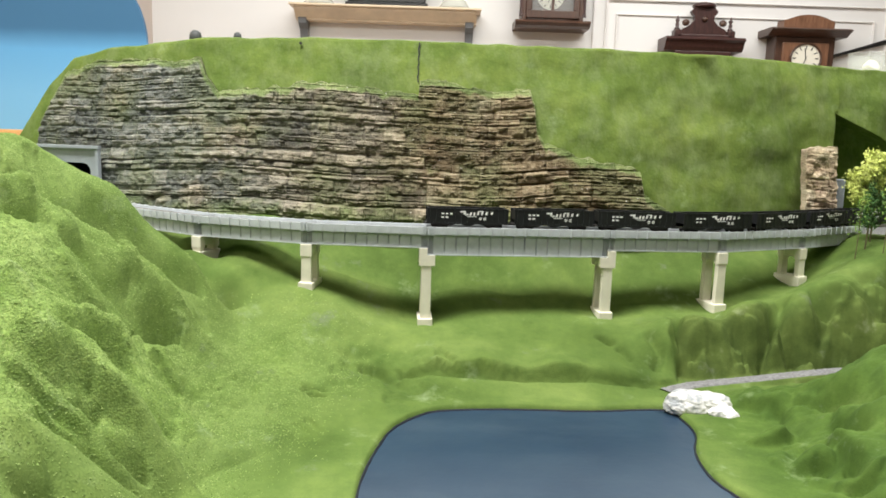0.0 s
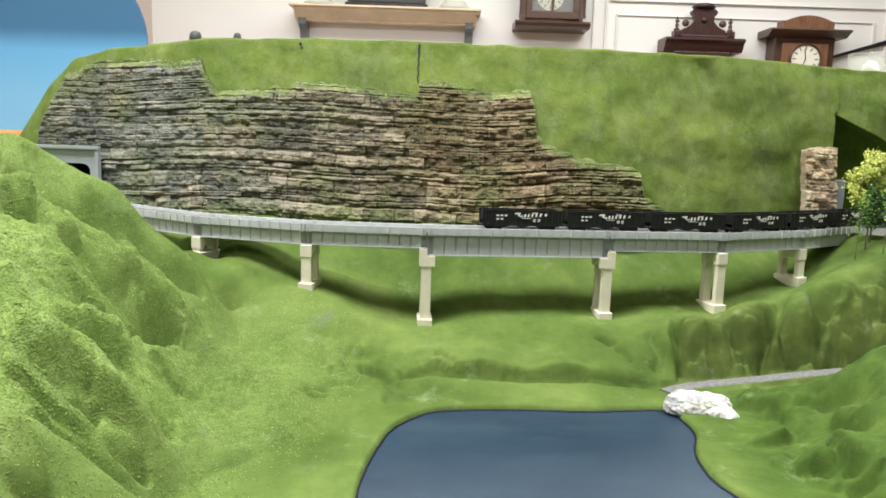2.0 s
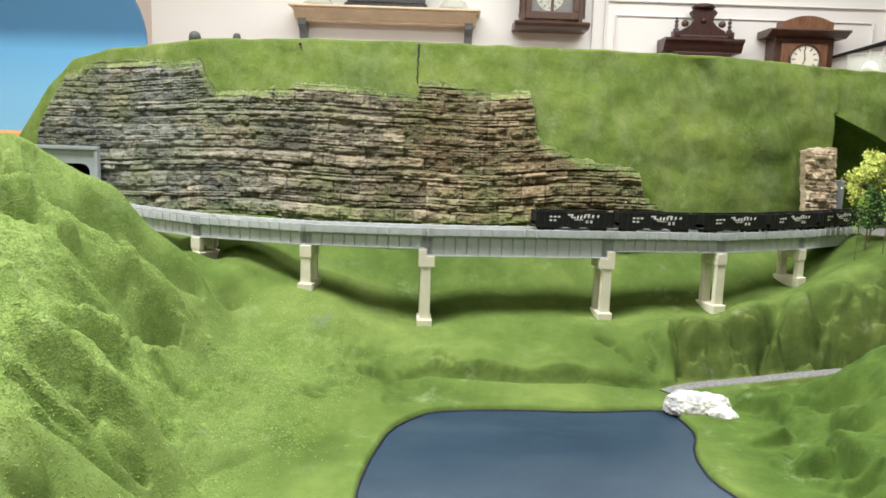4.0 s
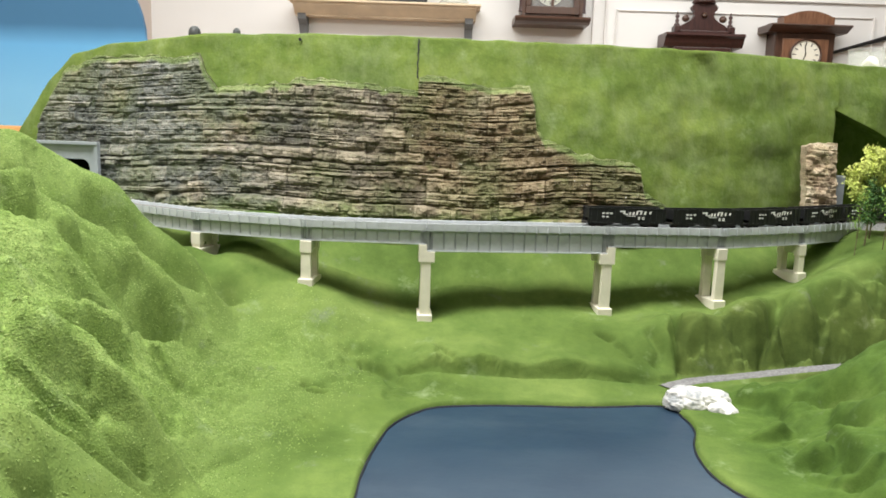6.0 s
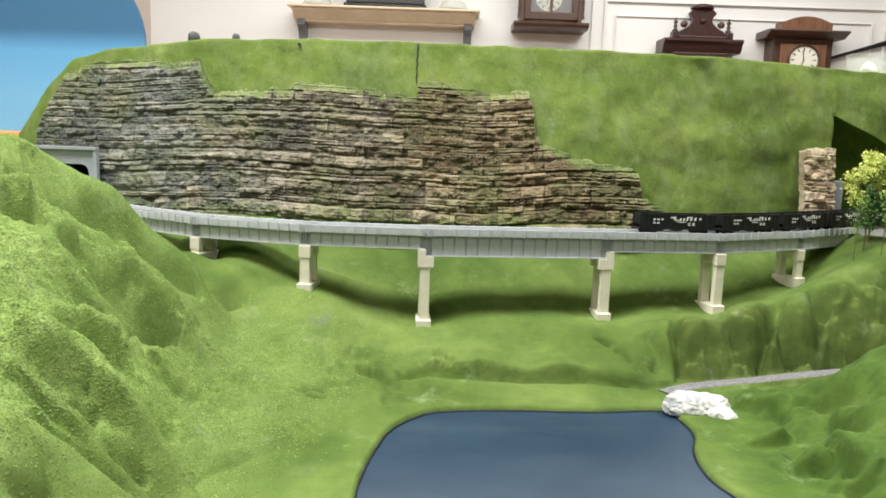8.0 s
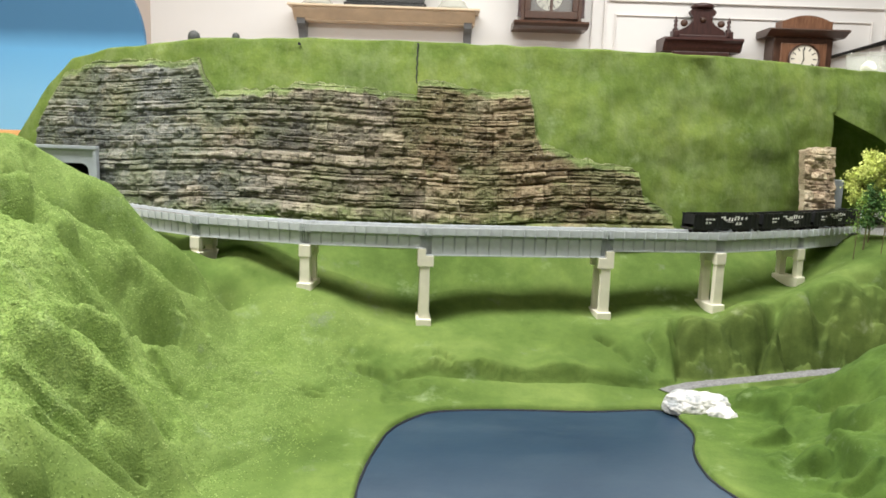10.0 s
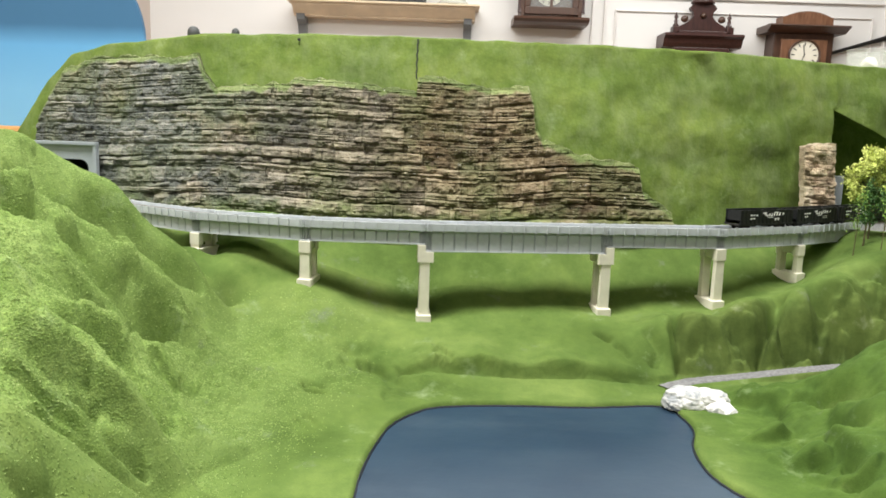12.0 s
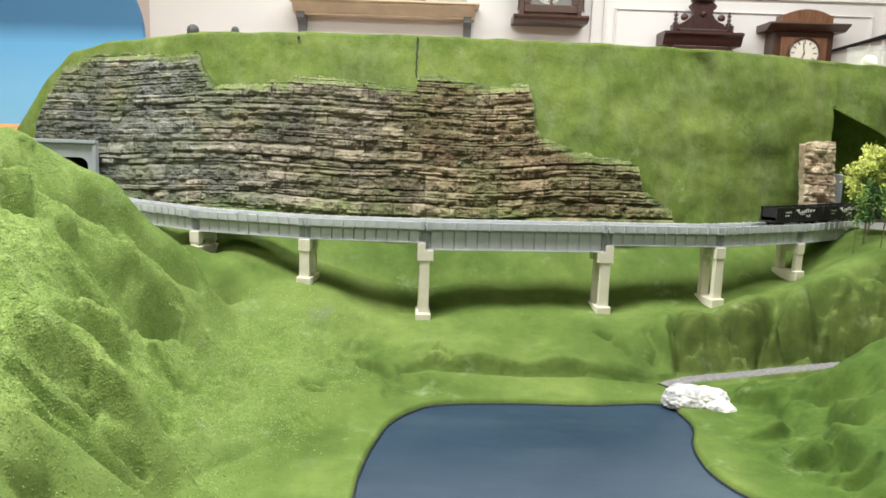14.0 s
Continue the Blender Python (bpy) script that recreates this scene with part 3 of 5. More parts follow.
# cracks: line, depth and half width
CREASES = [
    ([(-0.196, 0.379), (-0.194, 0.384), (-0.192, 0.389)], 0.01, 0.0025),
    ([(-0.174, 0.380), (-0.170, 0.384), (-0.164, 0.388)], 0.011, 0.0025),
    ([(-0.113, 0.591), (-0.105, 0.583), (-0.096, 0.586)], 0.008, 0.003),
    ([(-0.061, 0.657), (-0.052, 0.648), (-0.043, 0.631)], 0.009, 0.003),
    ([(-0.099, 0.540), (-0.075, 0.506), (-0.054, 0.472)], 0.004, 0.003),
    ([(-0.109, 0.534), (-0.081, 0.498), (-0.058, 0.470)], 0.004, 0.003),
    ([(-0.001, 0.676), (0.007, 0.664)], 0.006, 0.0025),
    ([(-0.235, 0.514), (-0.234, 0.526), (-0.235, 0.549)], 0.01, 0.003),
    ([(-0.218, 0.630), (-0.213, 0.636), (-0.209, 0.635)], 0.01, 0.004),
    ([(0.159, 0.707), (0.166, 0.700)], 0.006, 0.003),
    ([(0.274, 0.493), (0.278, 0.487)], 0.009, 0.003),
    ([(0.272, 0.462), (0.273, 0.451)], 0.008, 0.003),
    ([(0.227, 0.693), (0.230, 0.687), (0.235, 0.681), (0.235, 0.673)], 0.022, 0.0045),
    ([(0.288, 0.704), (0.302, 0.702), (0.314, 0.702), (0.313, 0.697)], 0.014, 0.004),
    ([(0.336, 0.726), (0.328, 0.713), (0.317, 0.702)], 0.016, 0.004),
    ([(0.379, 0.734), (0.389, 0.735), (0.408, 0.739)], 0.014, 0.004),
    ([(0.381, 0.726), (0.393, 0.726), (0.404, 0.723)], 0.012, 0.004),
    ([(0.344, 0.714), (0.366, 0.714), (0.403, 0.720), (0.430, 0.718)], 0.014, 0.006),
]


def lip_rise(x, y, path, rise, face, run):
    """A lip along a line: steep on its near side, running out slowly behind."""
    best, side, along = np.full(x.shape, 9.0), np.zeros(x.shape), np.zeros(x.shape)
    n = len(path) - 1
    for i, ((ax, ay), (bx, by)) in enumerate(zip(path, path[1:])):
        dx, dy = bx - ax, by - ay
        k = np.clip(((x - ax) * dx + (y - ay) * dy) / (dx * dx + dy * dy), 0, 1)
        d = np.hypot(x - ax - k * dx, y - ay - k * dy)
        hit = d < best
        best = np.where(hit, d, best)
        side = np.where(hit, np.sign(dx * (y - ay) - dy * (x - ax)), side)
        along = np.where(hit, (i + k) / n, along)
    sd = best * side
    ends = smooth(0, 0.22, along) * (1 - smooth(0.78, 1.0, along))
    up = smooth(-face, 0, sd) * np.exp(-(np.maximum(sd, 0) / run) ** 2)
    down = np.exp(-((sd + face * 1.1) / face) ** 2)
    return rise * ends * (up - 0.45 * down)


def domes(x, y, scale, seed):
    """Rounded lumps that meet in creases, 0 to 1."""
    x, y = x * scale, y * scale
    xi, yi = np.floor(x), np.floor(y)
    best = np.full(x.shape, 9.0)
    for i in (-1, 0, 1):
        for j in (-1, 0, 1):
            cx, cy = xi + i, yi + j
            best = np.minimum(best, (cx + scatter(cx, cy, seed) - x) ** 2 + (cy + scatter(cy, cx, seed + 5) - y) ** 2)
    return 1 - np.minimum(best, 1)


def scatter(a, b, seed):
    return np.modf(np.abs(np.sin(a * 12.9898 + b * 78.233 + seed * 3.7) * 43758.5453))[0]


def ground_height(x, y):
    # the cloth of the stream bank hangs in folds
    hang = smooth(0.205, 0.24, x) * smooth(0.675, 0.69, y) * (1 - smooth(0.74, 0.80, y))
    wx, wy = x + 0.012 * fractal(x, y, 22, 21, 2), y + 0.010 * fractal(x, y, 26, 23, 2)
    fold = 0.014 * (domes(wx, wy * 0.9, 21, 25) - 0.75) + 0.012 * (domes(wx + 0.4 * wy, wy * 3.2, 24, 26) - 0.75) + 0.006 * (domes(wx, wy * 3, 60, 27) - 0.75) + 0.003 * fractal(x, y, 60, 24, 4)
    z = GROUND(x, y + hang * fold)
    for line, deep, wide in CLEFTS:
        z = z - deep * np.exp(-(near_path(x, y, line) / wide) ** 2)
    for line, rise, face, run in LEFT_FOLDS + RIGHT_FOLDS:
        z = z + lip_rise(x + 0.0022 * fractal(x, y, 45, 71, 2), y + 0.0028 * fractal(x, y, 45, 72, 2), line, rise, face, run)
    for line, deep, wide in CREASES:
        z = z - deep * np.exp(-(near_path(x + 0.0015 * fractal(x, y, 120, 73, 2), y, line) / wide) ** 2)
    left = smooth(-0.10, -0.20, x - (y - 0.5) * 0.25) * (1 - smooth(0.55, 0.69, y + 0.35 * (-x - 0.25)))
    mid = smooth(-0.14, -0.08, x) * smooth(0.57, 0.60, y) * (1 - smooth(0.67, 0.70, y)) * (1 - smooth(-0.02, 0.02, x))
    right = smooth(0.21, 0.28, x) * (1 - smooth(0.62, 0.66, y))
    px, py = x + 0.6 * y, y - 0.45 * x
    lump = 1.4 * (np.abs(value_noise(px, py * 0.7, 19, 3)) - 0.33) + 0.7 * (np.abs(value_noise(px, py * 0.8, 41, 6)) - 0.33) + 0.35 * fractal(x, y, 60, 9, 3)
    # lumps of the cloth underneath, meeting in creases
    qx, qy = x + 0.010 * fractal(x, y, 24, 41, 2), y + 0.014 * fractal(x, y, 20, 42, 2)
    patchy = np.clip(0.55 + 0.6 * value_noise(x, y, 14, 44), 0.1, 1)
    lumps = 0.0025 * (domes(qx, qy * 0.6, 26, 45) - 0.7) + patchy * 0.0062 * (domes(qx, qy * 0.75, 58, 46) - 0.7) + patchy * 0.0030 * (domes(qx, qy, 150, 47) - 0.7)
    z = z + (0.0008 + 0.003 * left + 0.003 * right + 0.004 * mid) * lump + (left + 0.9 * right + 0.25 * mid) * lumps
    z = z + (0.0004 + 0.0016 * left + 0.001 * mid + 0.0008 * right) * fractal(x, y, 110, 8, 3)
    # the valley floor ends in a torn step above the pond bank
    torn = 0.6495 + 0.0030 * fractal(x, x * 0, 45, 14, 3) + 0.012 * (x - 0.1) * smooth(0.1, 0.2, x)
    span = smooth(-0.05, 0.0, x) * (1 - smooth(0.222, 0.228, x))
    z = z + span * (0.011 + 0.004 * value_noise(x, x * 0, 30, 15)) * (1 - 0.6 * smooth(0.14, 0.22, x)) * smooth(torn, torn + 0.0025, y) * (1 - smooth(torn + 0.004, torn + 0.05, y))
    # the stream runs level at the foot of its bank
    d = near_path(x, y, STREAM)
    z = np.where(d < 0.0125, 0.006 + 0.05 * (x - 0.22) * smooth(0.22, 0.4, x), z) * (1 - smooth(0.0085, 0.0125, d)) + z * smooth(0.0085, 0.0125, d)
    d = near_path(x, y, SHORE_LINE)
    sd = np.where(in_pond(x, y), -d, d)
    bank = np.clip(sd * 2.5, -0.012, 0.0045)
    k = smooth(0.0, 0.03, sd)
    return np.where(sd > 0, bank * (1 - k) + np.maximum(z, 0.0045) * k, bank)


def build_ground():
    xs = np.concatenate([np.arange(-0.80, -0.46, 0.004), np.arange(-0.46, 0.46, 0.0014), np.arange(0.46, 1.02, 0.0035)])
    ys = np.concatenate([np.arange(0.16, 0.26, 0.005), np.arange(0.26, 0.78, 0.0013), np.arange(0.78, 1.12, 0.004)])
    X, Y = np.meshgrid(xs, ys)
    Z = ground_height(X, Y)
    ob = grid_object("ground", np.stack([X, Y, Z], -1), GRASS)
    flock = ob.data.attributes.new("flock", "FLOAT", "POINT")
    thick = 0.16 + (0.52 - 0.22 * smooth(0.42, 0.58, Y)) * smooth(-0.08, -0.20, X - (Y - 0.5) * 0.25) * (1 - smooth(0.62, 0.74, Y))
    flock.data.foreach_set("value", thick.ravel().astype(np.float32))
    deep = ob.data.attributes.new("deep_green_shade", "FLOAT", "POINT")
    # mask of the right hill, whose shade is painted in as darker green
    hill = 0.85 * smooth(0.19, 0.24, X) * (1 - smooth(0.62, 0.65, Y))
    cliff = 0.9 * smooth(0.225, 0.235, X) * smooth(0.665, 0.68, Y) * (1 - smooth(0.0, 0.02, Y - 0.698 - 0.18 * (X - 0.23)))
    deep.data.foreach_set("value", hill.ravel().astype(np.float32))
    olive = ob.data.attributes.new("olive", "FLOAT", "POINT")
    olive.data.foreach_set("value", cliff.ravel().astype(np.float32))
    tagged(ob, "bright green flocked grass ground of the model valley", "ground", kind="structure")


build_ground()


def build_turf(count=190000):
    """Loose granules of ground foam on the hills."""
    rng = np.random.default_rng(12)
    x, y = rng.uniform(-0.50, 0.42, count * 4), rng.uniform(0.24, 0.72, count * 4)
    w = smooth(-0.06, -0.20, x - (y - 0.5) * 0.25) * (1 - 0.7 * smooth(0.60, 0.70, y))
    w = w * (0.7 + 0.3 * value_noise(x, y, 30, 51))
    d = near_path(x, y, SHORE_LINE)
    keep = (rng.random(count * 4) < w ** 1.6) & (d > 0.006) & ~in_pond(x, y) & (np.abs(x) < y * 0.66)
    x, y = x[keep][:count], y[keep][:count]
    z = ground_height(x[None], y[None])[0]
    n = len(x)
    r = rng.uniform(0.00035, 0.00095, n)
    corner = np.array([(1, 0, -0.2), (-0.5, 0.87, -0.2), (-0.5, -0.87, -0.2), (0, 0, 0.55)])
    turn = rng.uniform(0, 6.283, n)
    c, s = np.cos(turn)[:, None], np.sin(turn)[:, None]
    cx = corner[None, :, 0] * c - corner[None, :, 1] * s
    cy = corner[None, :, 0] * s + corner[None, :, 1] * c
    wob = rng.uniform(0.7, 1.3, (n, 4))
    V = np.stack([x[:, None] + cx * r[:, None] * wob, y[:, None] + cy * r[:, None] * wob, z[:, None] + corner[None, :, 2] * r[:, None] * wob + 0.0002], -1).reshape(-1, 3)
    base = np.arange(n)[:, None, None] * 4
    F = (base + np.array([(0, 1, 3), (1, 2, 3), (2, 0, 3)])[None]).reshape(-1, 3)
    me = bpy.data.meshes.new("turf")
    me.from_pydata(V.tolist(), [], F.tolist())
    me.materials.append(GRAIN)
    ob = new("turf", me)
    tagged(ob, "loose green ground foam granules on the hills", "turf", kind="stuff")


def build_pond():
    bm = bmesh.new()
    box(bm, -0.12, 0.34, 0.18, 0.66, -0.004, 0.0)
    ob = finish("water", bm, WATER)
    tagged(ob, "still dark blue painted pond water", "pond", kind="structure")


build_pond()
build_turf()

# ---- rear hillside ----
FX, FY = np.array(FOOT).T
CX, CY, CZ = np.array(CREST).T


def crest_z(x):
    return np.interp(x, CX, CZ)


def hill_y(x, z):
    """Depth of the hillside at x and height z."""
    y0 = np.interp(x, FX, FY)
    y1 = np.interp(x, CX, CY)
    k = np.clip((z - 0.13) / 0.205, -0.2, 1.2)
    return y0 + (y1 - y0) * k


RECESS_X = 0.499


def recess_z(x):
    """Lower edge of the hillside over the far track, falling to the right."""
    return 0.273 - (x - RECESS_X) * 0.42


def hill_sheet(name, xs, low, material, inner):
    v = np.linspace(0, 1, 90)
    X, V = np.meshgrid(xs, v)
    top = crest_z(X) + 0.0015 * value_noise(X, X * 0, 40, 5)
    Z = low(X) + (top - low(X)) * V
    Y = hill_y(X, Z)
    crease = np.abs(value_noise(X * 1.3 + 0.3 * Z, Z * 0.5, 16, 61))
    Y = Y - (0.007 * fractal(X, Z, 9, 11, 3) + 0.007 * crease) * smooth(0.1, 0.25, X) - 0.0015 * fractal(X, Z, 30, 12, 3)
    P = np.stack([X, Y, Z], -1)
    rows = []
    for dy, z in inner:
        q = P[0].copy()
        q[:, 1] += dy
        if z is not None:
            q[:, 2] = z
        rows.append(q[None])
    rows.append(P)
    for dy, dz in ((0.002, 0.0012), (0.006, 0.0016), (0.10, -0.002), (0.105, -0.12)):
        q = P[-1].copy()
        q[:, 1] += dy
        q[:, 2] += dz
        rows.append(q[None])
    return np.concatenate(rows)


def build_hillside():
    P = hill_sheet("hillside", np.arange(-0.75, RECESS_X + 0.0001, 0.003), lambda x: 0.09 + 0 * x, HILL_GRASS, [])
    side = P[:, -1:].copy()
    below = side[:, :, 2] < recess_z(RECESS_X)
    side[:, :, 1] += np.where(below, 0.05, 0.0)
    side[:, :, 0] += 0.0035
    ob = grid_object("hillside", np.concatenate([P, side], 1), HILL_GRASS)
    tagged(ob, "steep grass-painted model hillside with a cut flat crest", "hillside", kind="structure")
    Q = hill_sheet("hillside", np.arange(RECESS_X, 1.0, 0.003), recess_z, HILL_GRASS, [(0.05, 0.09), (0.05, None), (0.004, None)])
    over = grid_object("overhang", Q, HILL_GRASS, ob)
    return ob


HILL = build_hillside()

# upper edge of the exposed rock, left to right
ROCK_TOP = [(-0.535, 0.235), (-0.50, 0.295), (-0.458, 0.307), (-0.30, 0.312), (-0.287, 0.290), (-0.273, 0.274), (-0.215, 0.278), (-0.167, 0.287), (-0.114, 0.285),
            (-0.074, 0.277), (-0.035, 0.275), (-0.0335, 0.292), (-0.003, 0.293), (0.015, 0.284), (0.096, 0.285), (0.1015, 0.268), (0.104, 0.240), (0.114, 0.222), (0.186, 0.203),
            (0.226, 0.195), (0.231, 0.168), (0.267, 0.148)]


def strata(x, z, seed):
    """How far each bed and block of the rock stands out, in metres."""
    zz = z + 0.0040 * fractal(x, z * 0.6, 5, seed, 2) + 0.0005 * fractal(x, z, 85, seed + 1, 3)
    out, shade = 0.0, 0.0
    for level, (pitch, block, depth) in enumerate(((0.0190, 0.050, 0.0045), (0.0096, 0.026, 0.0046), (0.0046, 0.011, 0.0014))):
        lay = zz / pitch + 0.30 * np.sin(zz / pitch * 1.9 + level) + 0.22 * value_noise(x, zz * 4, 14, seed + 2 + level)
        k = np.floor(lay)
        f = lay - k
        cell = x / block + 7.7 * scatter(k, 1.0, seed) + 0.9 * value_noise(x, k * 0.73, 0.7 / block, seed + 4)
        c = np.floor(cell)
        u = cell - c
        h = scatter(k, c, seed + level)
        edge = smooth(0.0, 0.30, f) * (1 - 0.6 * smooth(0.85, 1.0, f))
        side = 0.5 + 0.5 * smooth(0, 0.05, u) * (1 - smooth(0.95, 1, u))
        out = out + depth * (0.15 + 0.85 * h) * (0.1 + 0.9 * edge) * side
        shade = shade + (0.5, 0.35, 0.15)[level] * h
    return out + 0.0018 * fractal(x, z * 1.1, 110, seed + 6, 4) + 0.0012 * (domes(x, z * 1.8, 150, seed + 8) - 0.7), shade


ROCK_ENDS = (-0.535, 0.267, 0.447, 0.498)


def rock_panel(x0, x1, low, material, label, seed, top=ROCK_TOP):
    tx, tz = np.array(top).T
    xs = np.linspace(x0, x1, int((x1 - x0) / 0.0010))
    zs = np.linspace(low, np.interp(xs, tx, tz).max() + 0.006, 280)
    X, Z = np.meshgrid(xs, zs)
    hi = np.interp(X, tx, tz) + (0.0034 if x1 < 0.4 else 0.0016) * fractal(X, X * 0, 70, 1, 3)
    behind = Z > hi
    Z = np.minimum(Z, hi)
    out, shade = strata(X, Z, 7)
    if x1 > 0.4:
        out = 0.45 * out + 0.0022 * fractal(X, Z, 90, 31, 4)
    edge = 1 - smooth(0.0, 0.012, hi - Z)
    out = out * (1 - 0.75 * edge) + 0.003 + 0.012 * smooth(0.1, 0.25, X)
    Y = hill_y(X, Z) - out + 0.02 * behind
    P = np.stack([X, Y, Z], -1)
    for col, end in ((0, x0), (-1, x1)):
        if end in ROCK_ENDS:
            P[:, col, 1] += 0.012
    ob = grid_object("rock_panel", P, material, HILL, smooth=False)
    tone = ob.data.attributes.new("bed", "FLOAT", "POINT")
    tone.data.foreach_set("value", shade.ravel().astype(np.float32))
    moss_or_shade = ob.data.attributes.new("moss_or_shade", "FLOAT", "POINT")
    moss_or_shade.data.foreach_set("value", (edge if x1 < 0.4 else edge * 0).ravel().astype(np.float32))
    tagged(ob, label=label)
    return ob


rock_panel(-0.535, -0.452, 0.12, SHALE, "dark grey layered shale panel", 1)
rock_panel(-0.452, -0.28, 0.12, SHALE, "grey layered shale panel with tan ledges", 2)
rock_panel(-0.28, -0.034, 0.12, SHALE, "brown and grey layered shale panel", 3)
rock_panel(-0.034, 0.104, 0.12, SHALE, "warm brown layered shale panel", 4)
rock_panel(0.104, 0.267, 0.12, SHALE, "low brown shale panel tapering into grass", 5)
rock_panel(0.447, 0.498, 0.12, ROCK_TAN, "narrow tan pitted stone strip", 6, [(0.44, 0.226), (0.47, 0.231), (0.51, 0.230)])


# ---- bridge ----
WIDTH = 0.030


def chord(i):
    (ax, ay), (bx, by) = JOINTS[i], JOINTS[i + 1]
    return pose(ax, ay, DECK_Z, 0, 0, math.degrees(math.atan2(by - ay, bx - ax))), math.hypot(bx - ax, by - ay)


def build_span(i, deep):
    m, length = chord(i)
    e = empty("bridge_span", m)
    kind_words = "deep grey plate girder span of a model bridge" if deep else "shallow grey plate girder span of a model bridge"
    tagged(e, kind_words + " on cream piers", "bridge span", group="bridge spans")
    low = -0.0275 if deep else -0.0205
    g = 0.0004
    part("deck", box_bm(g, length - g, 0.002, WIDTH - 0.002, -0.0070, -0.0038, bevel=0.0003), GREY_PLASTIC, e)
    for y0, y1 in ((0.0, 0.002), (WIDTH - 0.002, WIDTH)):
        part("edge_beam", box_bm(g, length - g, y0, y1, -0.0075, 0.0, bevel=0.0003), GREY_PLASTIC, e)
    for y0, y1 in ((0.005, 0.0065), (WIDTH - 0.0065, WIDTH - 0.005)):
        back = 0.0012 if y0 < 0.01 else -0.0012
        part("girder", box_bm(g, length - g, y0 + back, y1 + back, low, -0.005), GREY_PLASTIC, e)
        part("flange", box_bm(g, length - g, y0 - 0.0027, y1 + 0.002, low - 0.0012, low, bevel=0.0003), GREY_PLASTIC, e)
    n = round(length / 0.0115)
    plate = None
    for k in range(n - 1):
        x = (k + 1) / n * length
        for y in (0.0042, WIDTH - 0.0042):
            if plate is None:
                plate = part("web_plate", box_bm(-length / n / 2 + 0.0006, length / n / 2 - 0.0006, -0.0010, 0.0010, low, -0.0072, bevel=0.0002), GREY_PLASTIC, e)
                plate.matrix_basis = pose(x, y, 0)
            else:
                share("web_plate", plate, e, pose(x, y, 0))
    first = None
    ribs = [(k + 0.5) / n * length for k in range(n)] + [0.0022, 0.0045, length - 0.0022, length - 0.0045]
    for x in ribs:
        for side in (0, 1):
            y = 0.005 if side == 0 else WIDTH - 0.005
            mm = pose(x, y, 0, 0, 0, 180 * side)
            if first is None:
                first = part("stiffener", box_bm(-0.0003, 0.0003, -0.0012, 0.0010, low, -0.0075), GREY_PLASTIC, e)
                first.matrix_basis = mm
                lip = part("bracket", box_bm(-0.0005, 0.0005, -0.0060, -0.0048, -0.0080, 0.0006), GREY_PLASTIC, e)
                lip.matrix_basis = mm
            else:
                share("stiffener", first, e, mm)
                share("bracket", lip, e, mm)
    for y in (WIDTH / 2 - 0.0045, WIDTH / 2 + 0.0045):
        part("rail", box_bm(g, length - g, y - 0.0005, y + 0.0005, -0.0038, -0.0018), RAIL_STEEL, e)
    return e


for i in range(8):
    build_span(i, i == 4)


def build_pier(j, ground_z, step):
    """A pier of two legs under joint j; step: which side carries the deep girder (-1, 0, 1)."""
    (ax, ay), (bx, by), (cx, cy) = JOINTS[j - 1], JOINTS[j], JOINTS[j + 1]
    a = math.degrees(math.atan2(cy - ay, cx - ax))
    m = pose(bx, by, 0, 0, 0, a)
    e = empty("bridge_pier", m)
    tall = DECK_Z - 0.0217
    tagged(e, "cream plastic bridge pier with two legs on a footing", "bridge pier", group="bridge piers")
    for y in (0.0005, WIDTH - 0.0080):
        cap = 0.0125
        bm = bmesh.new()
        if step == 0:
            box(bm, -0.006, 0.006, y, y + 0.0075, tall - cap, tall, bevel=0.0006)
        else:
            s = step
            pts = [(-0.0075 * s, tall), (0.0005 * s, tall), (0.0005 * s, tall - 0.007), (0.0085 * s, tall - 0.007), (0.0085 * s, tall - 0.0175), (-0.0075 * s, tall - 0.0175)]
            prism(bm, pts, "y", y, y + 0.0075)
            cap = 0.0175
        part("pier_cap", bm, CREAM_PLASTIC, e)
        bm = bmesh.new()
        w0, w1 = 0.0042, 0.0052
        prism(bm, [(-w1, ground_z + 0.006), (w1, ground_z + 0.006), (w0 + 0.0006, tall - cap), (-w0 - 0.0006, tall - cap)], "y", y + 0.0008, y + 0.0064)
        part("leg", bm, CREAM_PLASTIC, e)
    part("crossbeam", box_bm(-0.004, 0.004, 0.008, WIDTH - 0.008, tall - 0.010, tall - 0.001), CREAM_PLASTIC, e)
    part("footing", box_bm(-0.0075, 0.0075, -0.0015, WIDTH + 0.001, ground_z - 0.008, ground_z + 0.0075, bevel=0.0008), CREAM_PLASTIC, e)
    return e


for j, gz, step in ((2, 0.0926, 0), (3, 0.0696, 0), (4, 0.0367, 1), (5, 0.0443, -1), (6, 0.0531, 0), (7, 0.0767, 0)):
    build_pier(j, gz, step)


# ---- train ----
TRACK = curve_through([(-0.55, 1.02)] + JOINTS + [(0.60, 0.935), (0.72, 0.965), (0.90, 0.985), (0.98, 0.985)], 0.002)
_seg = np.diff(TRACK, axis=0)
_nrm = np.stack([-_seg[:, 1], _seg[:, 0]], -1) / np.linalg.norm(_seg, axis=1)[:, None]
TRACK_MID = TRACK[:-1] + _nrm * WIDTH / 2
ARC = np.concatenate([[0], np.cumsum(np.linalg.norm(np.diff(TRACK_MID, axis=0), axis=1))])
S0 = float(ARC[np.argmin(np.hypot(TRACK_MID[:, 0] + 0.0159, TRACK_MID[:, 1] - 0.7434))])


def on_track(s):
    return np.array([np.interp(s, ARC, TRACK_MID[:, 0]), np.interp(s, ARC, TRACK_MID[:, 1])])


